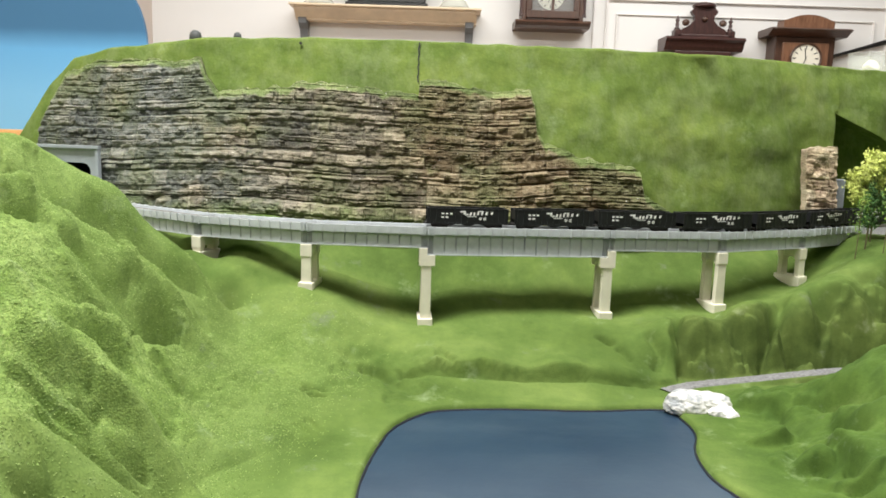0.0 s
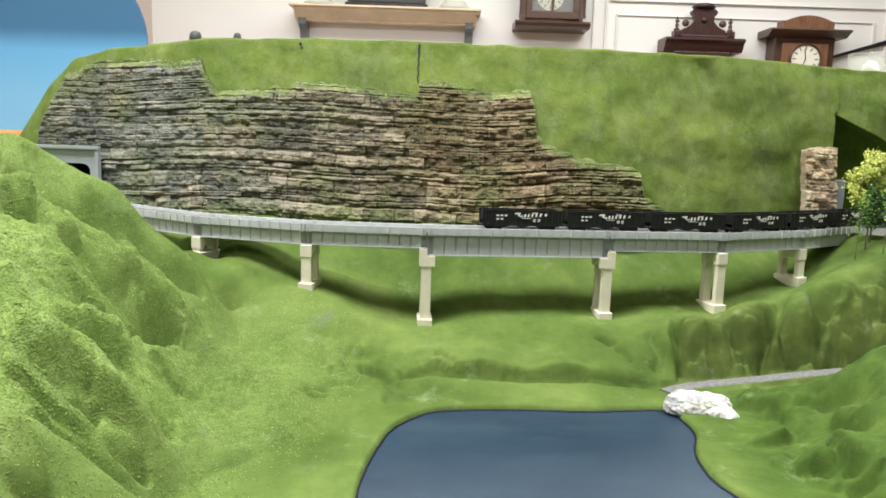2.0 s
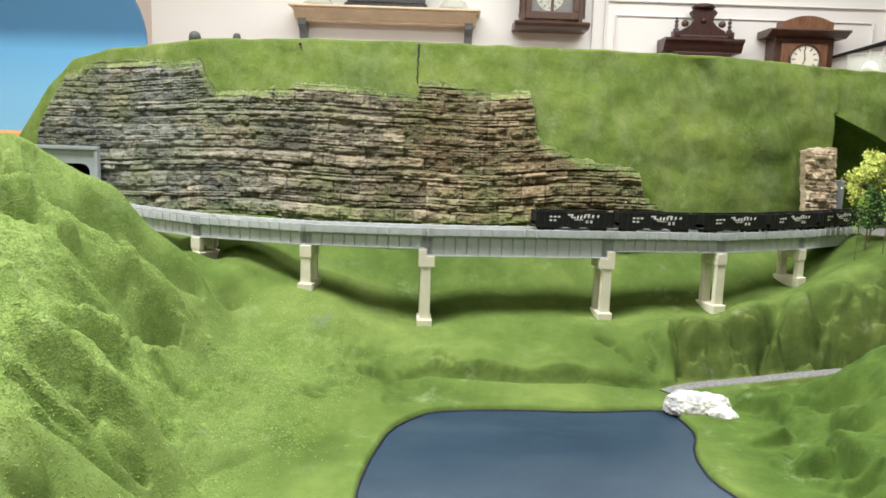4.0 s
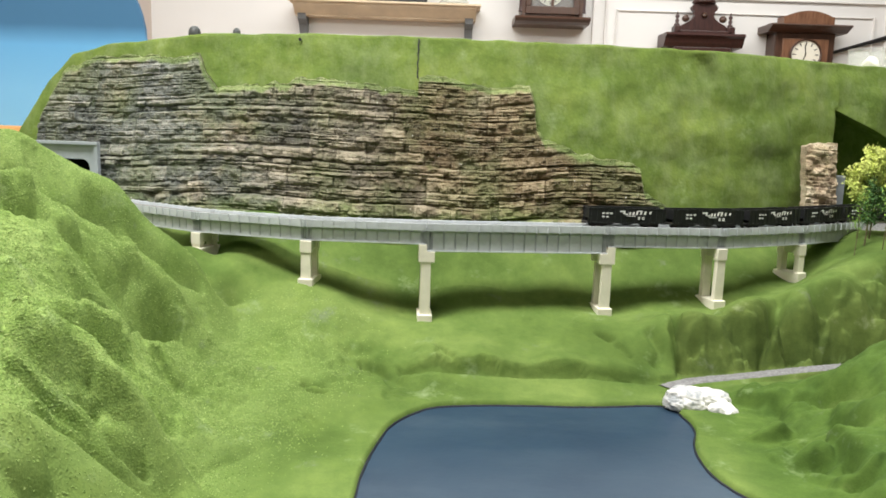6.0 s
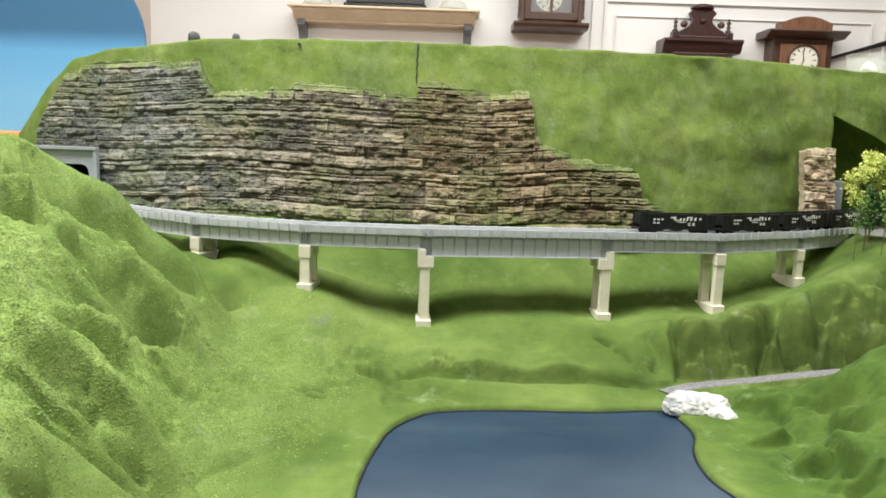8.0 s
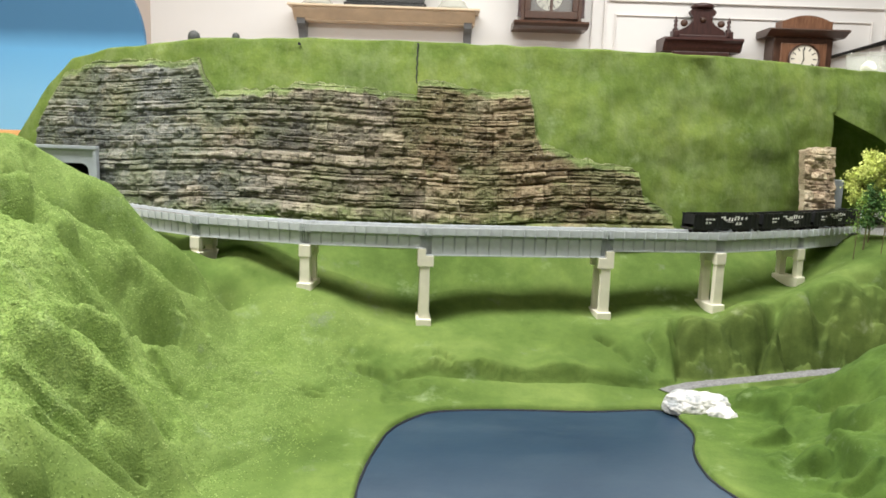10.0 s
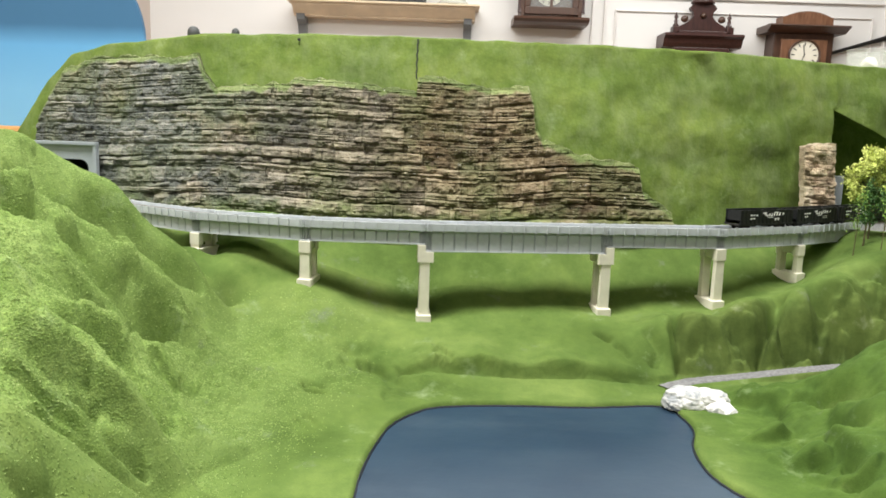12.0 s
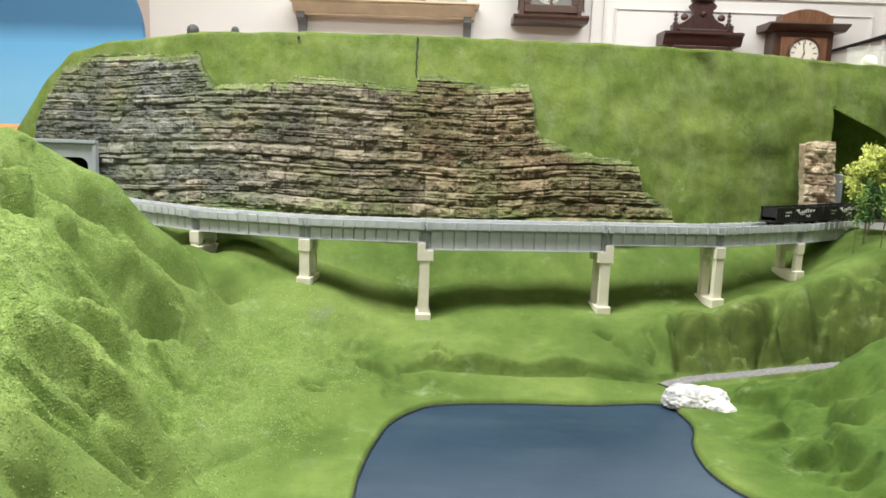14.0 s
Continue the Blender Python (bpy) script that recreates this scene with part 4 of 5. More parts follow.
CAR_LENGTH, CAR_PITCH, CAR_BASE = 0.0845, 0.0885, 0.028


def car_pose(s):
    """Pose of a car whose middle is s along the track: both bogies stand on the rails."""
    a, b = on_track(s - CAR_BASE), on_track(s + CAR_BASE)
    c = (a + b) / 2
    return pose(c[0], c[1], DECK_Z - 0.0018, 0, 0, math.degrees(math.atan2(b[1] - a[1], b[0] - a[0])))


def build_car():
    """An open hopper car: x along the track, z from the rail head."""
    e = empty("hopper_car")
    tagged(e, "black open-top model hopper car with white lettering on the bridge", "train car", group="hopper cars of the train")
    h, w, z0, z1 = CAR_LENGTH / 2, 0.0098, 0.0058, 0.0205
    for s in (-1, 1):
        part("side_panel", box_bm(-h + 0.0012, h - 0.0012, s * w - 0.0004, s * w + 0.0004, z0, z1), CAR_BLACK, e)
        part("top_rail", box_bm(-h + 0.0008, h - 0.0008, s * w - 0.0008, s * w + 0.0008, z1 - 0.0006, z1 + 0.0006, bevel=0.0002), CAR_BLACK, e)
        part("side_sill", box_bm(-h, h, s * w - 0.0009, s * w + 0.0007, z0 - 0.0008, z0 + 0.0008), CAR_BLACK, e)
        part("end_panel", box_bm(s * (h - 0.003) - 0.0005, s * (h - 0.003) + 0.0005, -w, w, z0 + 0.004, z1), CAR_BLACK, e)
        part("end_platform", box_bm(s * (h - 0.002) - 0.0025, s * (h - 0.002) + 0.0025, -w + 0.001, w - 0.001, z0 - 0.0012, z0), CAR_UNDER, e)
        part("coupler", box_bm(s * h - 0.0005, s * h + 0.0028, -0.001, 0.001, z0 - 0.0018, z0 - 0.0002) if s > 0 else box_bm(-h - 0.0028, -h + 0.0005, -0.001, 0.001, z0 - 0.0018, z0 - 0.0002), CAR_UNDER, e)
    first = None
    for k in range(13):
        x = -h + 0.0045 + k * (CAR_LENGTH - 0.009) / 12
        for s in (-1, 1):
            mm = pose(x, s * w, 0, 0, 0, 0 if s < 0 else 180)
            if first is None:
                first = part("rib", box_bm(-0.0005, 0.0005, -0.0011, 0, z0, z1), CAR_BLACK, e)
                first.matrix_basis = mm
            else:
                share("rib", first, e, mm)
    for x in (-0.020, 0.0, 0.020):
        part("hopper_bay", prism(bmesh.new(), [(x - 0.009, z0), (x + 0.009, z0), (x + 0.003, 0.0032), (x - 0.003, 0.0032)], "y", -0.0092, 0.0092), CAR_UNDER, e)
    n = 24
    X, Y = np.meshgrid(np.linspace(-h + 0.0035, h - 0.0035, n * 3), np.linspace(-w + 0.0004, w - 0.0004, n))
    Z = z1 - 0.0025 + 0.0014 * fractal(X, Y, 220, 5, 3)
    load = grid_object("coal_load", np.stack([X, Y, Z], -1), COAL, e)
    load["label"] = "rough black coal load"
    for sx in (-1, 1):
        bogie = part("bogie", box_bm(sx * CAR_BASE - 0.0045, sx * CAR_BASE + 0.0045, -0.0062, 0.0062, 0.0015, 0.0045), CAR_UNDER, e)
        for wx in (-0.0055, 0.0055):
            bm = bmesh.new()
            for wy in (-0.0045, 0.0045):
                lathe(bm, [(0.0027, -0.0008), (0.0027, 0.0008)], 14, pose(sx * CAR_BASE + wx, wy, 0.0027, 90))
            part("wheelset", bm, CAR_UNDER, bogie)
    # lettering as plain bars: number block, slanted mark, data block
    names = {"number_bar": [(-0.0270 + k * 0.0042, -0.0270 + k * 0.0042 + 0.0026, z, z + 0.0015, 0) for z, n in ((0.0148, 3), (0.0112, 2)) for k in range(n)],
             "letter_bar": [(-0.0085, -0.0040, 0.0170, 0.0184, 8), (-0.0050, -0.0030, 0.0150, 0.0186, 8), (-0.0030, 0.0, 0.0142, 0.0156, 8), (0.0012, 0.0030, 0.0140, 0.0172, 8), (0.0048, 0.0066, 0.0140, 0.0172, 8),
                            (0.0086, 0.0104, 0.0144, 0.0176, 8), (0.0092, 0.0150, 0.0178, 0.0187, 8), (0.0128, 0.0146, 0.0146, 0.0180, 8), (0.0172, 0.0192, 0.0148, 0.0180, 8), (0.0226, 0.0246, 0.0154, 0.0178, 8),
                            (-0.001, 0.0085, 0.0126, 0.0132, 0)],
             "data_bar": [(x, x + 0.0026, z, z + 0.0010, 0) for x in (0.0110, 0.0155) for z in (0.0096, 0.0112)]}
    for s in (-1, 1):
        f = s * (w + 0.0012)
        for name, bars in names.items():
            for x0, x1, za, zb, lean in bars:
                lo, hi = sorted((x0, x1) if s < 0 else (-x0, -x1))
                k = -s * lean / 10000
                part(name, prism(bmesh.new(), [(lo, za), (hi, za), (hi + k, zb), (lo + k, zb)], "y", f - 0.00012, f + 0.00012), LETTER_WHITE, e, "white lettering bar")
    return e


CARS = [build_car()]
for _ in range(6):
    CARS.append(copy_thing(CARS[0], Matrix()))
for k in range(len(CARS)):
    CARS[k].matrix_basis = car_pose(S0 + 0.0386 + k * CAR_PITCH)


# ---- tunnel portal ----
def build_portal():
    e = empty("tunnel_portal", pose(-0.4575, 0.898, 0.128, 0, 0, -3))
    tagged(e, "grey plastic tunnel portal set into the rock face", "tunnel portal")
    w, h = 0.0385, 0.075
    o, oh = 0.027, 0.054
    pts = [(-w, 0), (-o, 0)]
    for k in range(7):
        a = math.pi - k * math.pi / 2 / 6
        pts.append((-o + 0.010 + 0.010 * math.cos(a), oh - 0.010 + 0.010 * math.sin(a)))
    for k in range(7):
        a = math.pi / 2 - k * math.pi / 2 / 6
        pts.append((o - 0.010 + 0.010 * math.cos(a), oh - 0.010 + 0.010 * math.sin(a)))
    pts += [(o, 0), (w, 0), (w, h), (-w, h)]
    part("face", prism(bmesh.new(), pts, "y", 0, 0.004), PORTAL_GREY, e)
    for s in (-1, 1):
        part("side_rim", box_bm(*sorted((s * w, s * (w - 0.004))), -0.003, 0, 0, h - 0.004, bevel=0.0004), PORTAL_GREY, e)
    part("top_rim", box_bm(-w - 0.001, w + 0.001, -0.004, 0.003, h - 0.004, h, bevel=0.0004), PORTAL_GREY, e)
    bm = bmesh.new()
    box(bm, -o - 0.002, -o, 0.004, 0.12, 0, oh)
    box(bm, o, o + 0.002, 0.004, 0.12, 0, oh)
    box(bm, -o, o, 0.004, 0.12, oh, oh + 0.002)
    box(bm, -o, o, 0.12, 0.122, 0, oh)
    part("lining", bm, DARK, e, "dark tunnel lining")


build_portal()


def pierce():
    """Cuts the hillside and its rock away inside the tunnel mouth."""
    inward = pose(-0.4575, 0.898, 0.128, 0, 0, -3).inverted()
    for ob in (HILL, *(c for c in HILL.children if c.name.startswith("rock_panel"))):
        bm = bmesh.new()
        bm.from_mesh(ob.data)
        gone = []
        for f in bm.faces:
            p = inward @ f.calc_center_median()
            if abs(p.x) < 0.028 and p.z < 0.055 and -0.01 < p.y < 0.118:
                gone.append(f)
        bmesh.ops.delete(bm, geom=gone, context="FACES")
        bm.to_mesh(ob.data)
        bm.free()


pierce()


# ---- white rock by the pond ----
def build_white_rock():
    bm = bmesh.new()
    for cx, cy, cz, sx, sy, sz in ((-0.008, 0, 0.002, 0.022, 0.015, 0.014), (0.012, 0.002, 0.003, 0.018, 0.014, 0.0135), (0.019, -0.008, -0.003, 0.014, 0.011, 0.010), (-0.018, -0.004, -0.002, 0.012, 0.012, 0.010)):
        g = bmesh.ops.create_icosphere(bm, subdivisions=5, radius=1.0)
        for v in g["verts"]:
            p = v.co.copy()
            n = 0.22 * noise.noise(p * 1.4 + Vector((cx * 400, 0, 0))) + 0.16 * abs(noise.noise(p * 2.7 + Vector((0, cx * 300, 0)))) + 0.02 * noise.noise(p * 7)
            p *= 1 + n
            p *= 1 - 0.05 * abs(noise.noise(p * 4.3 + Vector((7, cx * 90, 0))))
            v.co = Vector((p.x * sx + cx, p.y * sy + cy, max(p.z, -0.7) * sz + cz))
    ob = finish("rock", bm, WHITE_STONE, smooth=True)
    ob.matrix_basis = pose(0.2215, 0.603, 0.007, 0, 3, -8) @ Matrix.Diagonal((0.92, 0.9, 0.74, 1))
    tagged(ob, "white craggy plaster boulder at the pond's inlet", "rock")


build_white_rock()


# ---- room ----
def slab(name, label, category, material, *b, bevel=0.0):
    ob = finish(name, box_bm(*b, bevel=bevel), material)
    tagged(ob, label, category, kind="structure")
    return ob


ROOM_L, ROOM_R, ROOM_F, ROOM_B, FLOOR, CEIL = -1.37, 3.2, -2.5, 3.5, -1.0, 1.6
# ceiling, south and east walls are unseen, added dark to hold down fill light
slab("floor", "brown wooden room floor", "floor", FLOOR_WOOD, ROOM_L, ROOM_R, ROOM_F, ROOM_B, FLOOR - 0.1, FLOOR)
slab("ceiling", "unseen grey ceiling closing the room, darkened to limit bounced light", "ceiling", UNSEEN_CEILING_GREY, ROOM_L, ROOM_R, ROOM_F, ROOM_B, CEIL, CEIL + 0.1)
slab("wall_north", "white painted room wall behind the layout", "wall", WALL_WHITE, ROOM_L - 0.1, ROOM_R + 0.1, ROOM_B, ROOM_B + 0.1, FLOOR, CEIL)
slab("wall_south", "unseen tan wall closing the room, dark to limit bounced light", "wall", UNSEEN_WALL_TAN, ROOM_L - 0.1, ROOM_R + 0.1, ROOM_F - 0.1, ROOM_F, FLOOR, CEIL)
slab("wall_east", "unseen tan wall closing the room, dark to limit bounced light", "wall", UNSEEN_WALL_TAN, ROOM_R, ROOM_R + 0.1, ROOM_F, ROOM_B, FLOOR, CEIL)
slab("wall_west", "beige painted side wall", "wall", WALL_BEIGE, ROOM_L - 0.1, ROOM_L, ROOM_F, ROOM_B, FLOOR, CEIL)


def build_bench():
    e = empty("layout_bench", pose(0.11, 0.65, FLOOR))
    tagged(e, "plain wooden bench that carries the model landscape", "bench")
    part("top", box_bm(-0.92, 0.92, -0.50, 0.56, 0.93, 0.97, bevel=0.003), SHELF_WOOD, e)
    for x in (-0.86, 0.86):
        for y in (-0.45, 0.50):
            part("leg", box_bm(x - 0.03, x + 0.03, y - 0.03, y + 0.03, 0, 0.93), SHELF_WOOD, e)


build_bench()


def build_mouldings():
    """Raised panel frames on the rear wall."""
    def strip(name, x0, x1, z0, z1, d):
        ob = finish(name, box_bm(x0, x1, ROOM_B - d, ROOM_B, z0, z1, bevel=0.003), TRIM_WHITE)
        tagged(ob, "white painted wall panel moulding", "moulding", kind="structure")
    strip("trim_1", 0.706, 0.714, FLOOR, 1.0, 0.018)
    strip("trim_2", 0.650, 0.656, FLOOR, 1.0, 0.014)
    strip("trim_3", 0.724, 1.985, 0.874, 0.880, 0.016)
    strip("trim_4", 0.765, 1.930, 0.811, 0.817, 0.010)
    strip("trim_5", 0.757, 0.763, -0.2, 0.820, 0.014)
    strip("trim_6", 1.932, 1.938, -0.2, 0.820, 0.014)
    strip("trim_7", 1.990, 1.998, FLOOR, 1.0, 0.018)


build_mouldings()


def build_backdrop():
    """A sky-painted board with a rounded upper corner, standing at the left."""
    r, x1, z1 = 0.20, -0.640, 0.60
    pts = [(ROOM_L + 0.01, 0.215), (x1, 0.215)]
    for k in range(13):
        a = k * math.pi / 2 / 12
        pts.append((x1 - r + r * math.cos(a), z1 - r + r * math.sin(a)))
    pts.append((ROOM_L + 0.01, z1))
    ob = finish("sky_backdrop", prism(bmesh.new(), pts, "y", 1.60, 1.612), SKY_SHADED)
    tagged(ob, "blue sky-painted backdrop board with a rounded corner", "backdrop")
    ledge = finish("backdrop_ledge", box_bm(ROOM_L, -0.60, 1.52, 1.66, 0.185, 0.2145, bevel=0.004), ORANGE_WOOD)
    tagged(ledge, "orange wooden ledge under the sky backdrop", "ledge", kind="structure")


build_backdrop()


def build_wall_shelf():
    e = empty("wall_shelf", pose(-0.290, ROOM_B, 0.715))
    tagged(e, "pale wooden wall shelf with moulded edge and grey brackets", "shelf")
    prof = [(0, 0.072), (-0.128, 0.072), (-0.128, 0.062), (-0.116, 0.054), (-0.100, 0.040), (-0.088, 0.030), (-0.078, 0.026), (-0.078, 0.020), (0, 0.020)]
    part("board", prism(bmesh.new(), prof, "x", -0.405, 0.405), SHELF_WOOD, e)
    part("cornice_edge", box_bm(-0.425, 0.425, -0.145, 0, 0.072, 0.082, bevel=0.003), SHELF_WOOD, e)
    for s in (-1, 1):
        pts = [(0, 0.03), (-0.085, 0.03), (-0.08, 0.005), (-0.045, -0.015), (-0.03, -0.05), (-0.028, -0.12), (0, -0.12)]
        x = s * 0.375
        part("bracket", prism(bmesh.new(), pts, "x", x - 0.018, x + 0.018), BRACKET, e, "grey painted shelf bracket")
    return e


build_wall_shelf()
SHELF_TOP = 0.715 + 0.082


def build_black_box():
    e = empty("mantel_clock", pose(-0.285, ROOM_B - 0.075, SHELF_TOP))
    tagged(e, "black cased mantel clock on the pale shelf", "clock")
    part("plinth", box_bm(-0.182, 0.182, -0.06, 0.06, 0, 0.014, bevel=0.003), BLACK_CASE, e)
    part("case", box_bm(-0.172, 0.172, -0.055, 0.055, 0.014, 0.24, bevel=0.004), BLACK_CASE, e)


build_black_box()


def build_glass_dome(x, label):
    e = empty("glass_lamp", pose(x, ROOM_B - 0.08, SHELF_TOP))
    tagged(e, label, "lamp", group="glass lamps on the shelf")
    part("glass_base", lathe(bmesh.new(), [(0.068, 0), (0.070, 0.008), (0.060, 0.02), (0.052, 0.035), (0.030, 0.05), (0.022, 0.07), (0.024, 0.12), (0.018, 0.16)], 28), FROST_GLASS, e, smooth=True)
    part("foot", lathe(bmesh.new(), [(0.05, 0.0015), (0.048, 0.007)], 24), CREAM, e, "cream lamp foot")


build_glass_dome(-0.590, "clear glass lamp base on the pale shelf")
build_glass_dome(0.015, "clear glass lamp base on the pale shelf")


def dial_parts(e, x, y, z, r):
    part("dial", lathe(bmesh.new(), [(r, 0), (r, 0.004)], 40, pose(x, y, z, 90)), DIAL, e, "cream clock dial")
    part("bezel", ring_bm(r, r * 1.13, 0.012, pose(x, y - 0.004, z, 90)), WALNUT, e)
    tick = None
    for k in range(12):
        m = pose(x, y - 0.005, z) @ pose(0, 0, 0, 0, k * 30) @ pose(0, 0, r * 0.78)
        if tick is None:
            tick = part("hour_mark", box_bm(-r * 0.03, r * 0.03, -0.0008, 0.0008, -r * 0.12, r * 0.12), BLACK_CASE, e)
            tick.matrix_basis = m
        else:
            share("hour_mark", tick, e, m)
    for a, l in ((-8, 0.72), (200, 0.5)):
        hand = part("pointer", box_bm(-r * 0.025, r * 0.025, -0.0008, 0.0008, -r * 0.1, r * l), BLACK_CASE, e)
        hand.matrix_basis = pose(x, y - 0.007, z, 0, a)


def ring_bm(r0, r1, h, m, n=40):
    bm = bmesh.new()
    prof = [(r0, 0), (r1, 0), (r1, h * 0.6), ((r0 + r1) / 2, h), (r0, h * 0.6)]
    rings = [[bm.verts.new(m @ Vector((r * math.cos(2 * math.pi * i / n), r * math.sin(2 * math.pi * i / n), z))) for i in range(n)] for r, z in prof]
    for a, b in zip(rings, rings[1:] + rings[:1]):
        for i in range(n):
            bm.faces.new((a[i], a[(i + 1) % n], b[(i + 1) % n], b[i]))
    bmesh.ops.recalc_face_normals(bm, faces=bm.faces[:])
    return bm


def build_glazed_clock():
    """The hanging clock beside the shelf."""
    e = empty("wall_clock", pose(0.449, ROOM_B, 0.724))
    tagged(e, "dark wooden hanging wall clock with a glazed door", "clock", group="wall clocks")
    part("case", box_bm(-0.135, 0.135, -0.02, 0, 0.03, 0.62), WALNUT, e)
    for s in (-1, 1):
        part("side", box_bm(*sorted((s * 0.135, s * 0.118)), -0.13, -0.02, 0.03, 0.62, bevel=0.002), WALNUT, e)
        part("door_stile", box_bm(*sorted((s * 0.118, s * 0.092)), -0.135, -0.115, 0.075, 0.60, bevel=0.003), WALNUT, e)
        part("column", lathe(bmesh.new(), [(0.010, 0.05), (0.007, 0.07), (0.008, 0.3), (0.007, 0.58)], 14, pose(s * 0.139, -0.125, 0)), MAHOGANY, e)
    part("door_rail", box_bm(-0.118, 0.118, -0.135, -0.115, 0.042, 0.075, bevel=0.003), WALNUT, e)
    part("mullion", box_bm(-0.006, 0.006, -0.128, -0.118, 0.075, 0.60), WALNUT, e)
    part("pane", box_bm(-0.092, 0.092, -0.124, -0.121, 0.075, 0.60), CLEAR_GLASS, e)
    part("base_moulding", prism(bmesh.new(), [(0, 0.03), (-0.155, 0.03), (-0.165, 0.02), (-0.150, 0.008), (-0.125, 0.0), (0, 0)], "x", -0.165, 0.165), WALNUT, e)
    part("top_moulding", box_bm(-0.16, 0.16, -0.155, 0, 0.62, 0.66, bevel=0.008), WALNUT, e)
    dial_parts(e, 0.0, -0.03, 0.155, 0.062)


build_glazed_clock()


def finial(e, x, y, z, h):
    part("finial", lathe(bmesh.new(), [(0.012, 0), (0.016, 0.1 * h), (0.006, 0.22 * h), (0.011, 0.38 * h), (0.005, 0.52 * h), (0.012, 0.68 * h), (0.005, 0.82 * h), (0.002, h)], 14, pose(x, y, z)), MAHOGANY, e, smooth=True)


def build_crested_clock():
    e = empty("wall_clock", pose(1.132, ROOM_B, 0.105) @ Matrix.Diagonal((0.90, 0.8, 0.82, 1)))
    tagged(e, "dark mahogany wall clock with a carved crest and finials", "clock", group="wall clocks")
    part("case", box_bm(-0.14, 0.14, -0.13, 0, 0.05, 0.665, bevel=0.003), MAHOGANY, e)
    part("cornice", prism(bmesh.new(), [(0, 0.735), (-0.165, 0.735), (-0.175, 0.722), (-0.155, 0.710), (-0.145, 0.685), (-0.13, 0.665), (0, 0.665)], "x", -0.195, 0.195), MAHOGANY, e)
    half = [(0, 0.0), (0.125, 0.0), (0.122, 0.03), (0.105, 0.048), (0.082, 0.060), (0.062, 0.075), (0.048, 0.095), (0.050, 0.118), (0.060, 0.128), (0.066, 0.142), (0.050, 0.160), (0.045, 0.164)]
    pts = [(x, z + 0.735) for x, z in half] + [(-x, z + 0.735) for x, z in half[:0:-1]]
    part("crest", prism(bmesh.new(), pts, "y", -0.115, -0.08), MAHOGANY, e)
    part("crest_cap", lathe(bmesh.new(), [(0.05, 0), (0.06, 0.008), (0.05, 0.022), (0.02, 0.03)], 24, pose(0, -0.09, 0.897)), MAHOGANY, e, smooth=True)
    part("crest_base", box_bm(-0.135, 0.135, -0.14, -0.05, 0.735, 0.752, bevel=0.004), MAHOGANY, e)
    for s in (-1, 1):
        part("rosette", lathe(bmesh.new(), [(0.018, 0), (0.018, 0.008), (0.010, 0.014), (0.004, 0.016)], 20, pose(s * 0.092, -0.112, 0.815, 90)), WALNUT, e, smooth=True)
        part("side_block", box_bm(*sorted((s * 0.115, s * 0.150)), -0.14, -0.08, 0.735, 0.775, bevel=0.004), MAHOGANY, e)
        finial(e, s * 0.132, -0.11, 0.775, 0.075)
    part("crest_boss", lathe(bmesh.new(), [(0.016, 0), (0.012, 0.012), (0.004, 0.016)], 18, pose(0, -0.115, 0.835, 90)), WALNUT, e, smooth=True)


build_crested_clock()


def build_arched_clock():
    e = empty("wall_clock", pose(1.588, ROOM_B, 0.135) @ Matrix.Diagonal((0.86, 0.8, 0.82, 1)))
    tagged(e, "brown walnut wall clock with an arched pediment and cream dial", "clock", group="wall clocks")
    part("case", box_bm(-0.155, 0.155, -0.12, 0, 0.15, 0.725, bevel=0.004), WALNUT, e)
    part("door", box_bm(-0.120, 0.120, -0.135, -0.12, 0.20, 0.690, bevel=0.004), WALNUT_LIGHT, e, "lighter brown door panel")
    part("cornice", prism(bmesh.new(), [(0, 0.760), (-0.19, 0.760), (-0.20, 0.752), (-0.17, 0.738), (-0.14, 0.722), (0, 0.722)], "x", -0.205, 0.205), WALNUT, e)
    pts = [(-0.130, 0.760), (0.130, 0.760), (0.130, 0.805)]
    for k in range(11):
        x = 0.118 - k * 0.0236
        pts.append((x, 0.805 + 0.030 * (1 - (x / 0.118) ** 2)))
    pts.append((-0.130, 0.805))
    part("pediment", prism(bmesh.new(), pts, "y", -0.15, -0.06), WALNUT_LIGHT, e)
    dial_parts(e, 0.0, -0.137, 0.606, 0.074)


build_arched_clock()


def build_rod():
    bm = bmesh.new()
    lathe(bm, [(0.007, 0), (0.009, 0.2), (0.016, 0.42)], 12, Matrix.Translation((1.735, ROOM_B - 0.02, 0.650)) @ pose(0, 0, 0, 0, 73, 0))
    ob = finish("black_rod", bm, BLACK_CASE)
    tagged(ob, "black tapered rod fixed slantwise against the white wall", "rod")


build_rod()


# ---- small things on the hillside ----
def build_jar():
    e = empty("glass_jar", pose(0.585, 1.058, hill_top_z(0.585)))
    tagged(e, "clear glass jar with a white lump inside on the hill", "jar")
    part("glass", lathe(bmesh.new(), [(0.026, 0), (0.027, 0.003), (0.027, 0.030), (0.0275, 0.0335), (0.0255, 0.0335), (0.025, 0.004), (0.001, 0.003)], 36), CLEAR_GLASS, e, smooth=True)
    bm = bmesh.new()
    bmesh.ops.create_icosphere(bm, subdivisions=3, radius=0.0105)
    for v in bm.verts:
        v.co *= 1 + 0.25 * noise.noise(v.co * 120)
        v.co += Vector((0.004, 0, 0.0135))
    part("contents", bm, CREAM, e, "white lump in the jar", smooth=True)


def hill_top_z(x):
    return float(crest_z(np.array(x))) - 0.0018


build_jar()


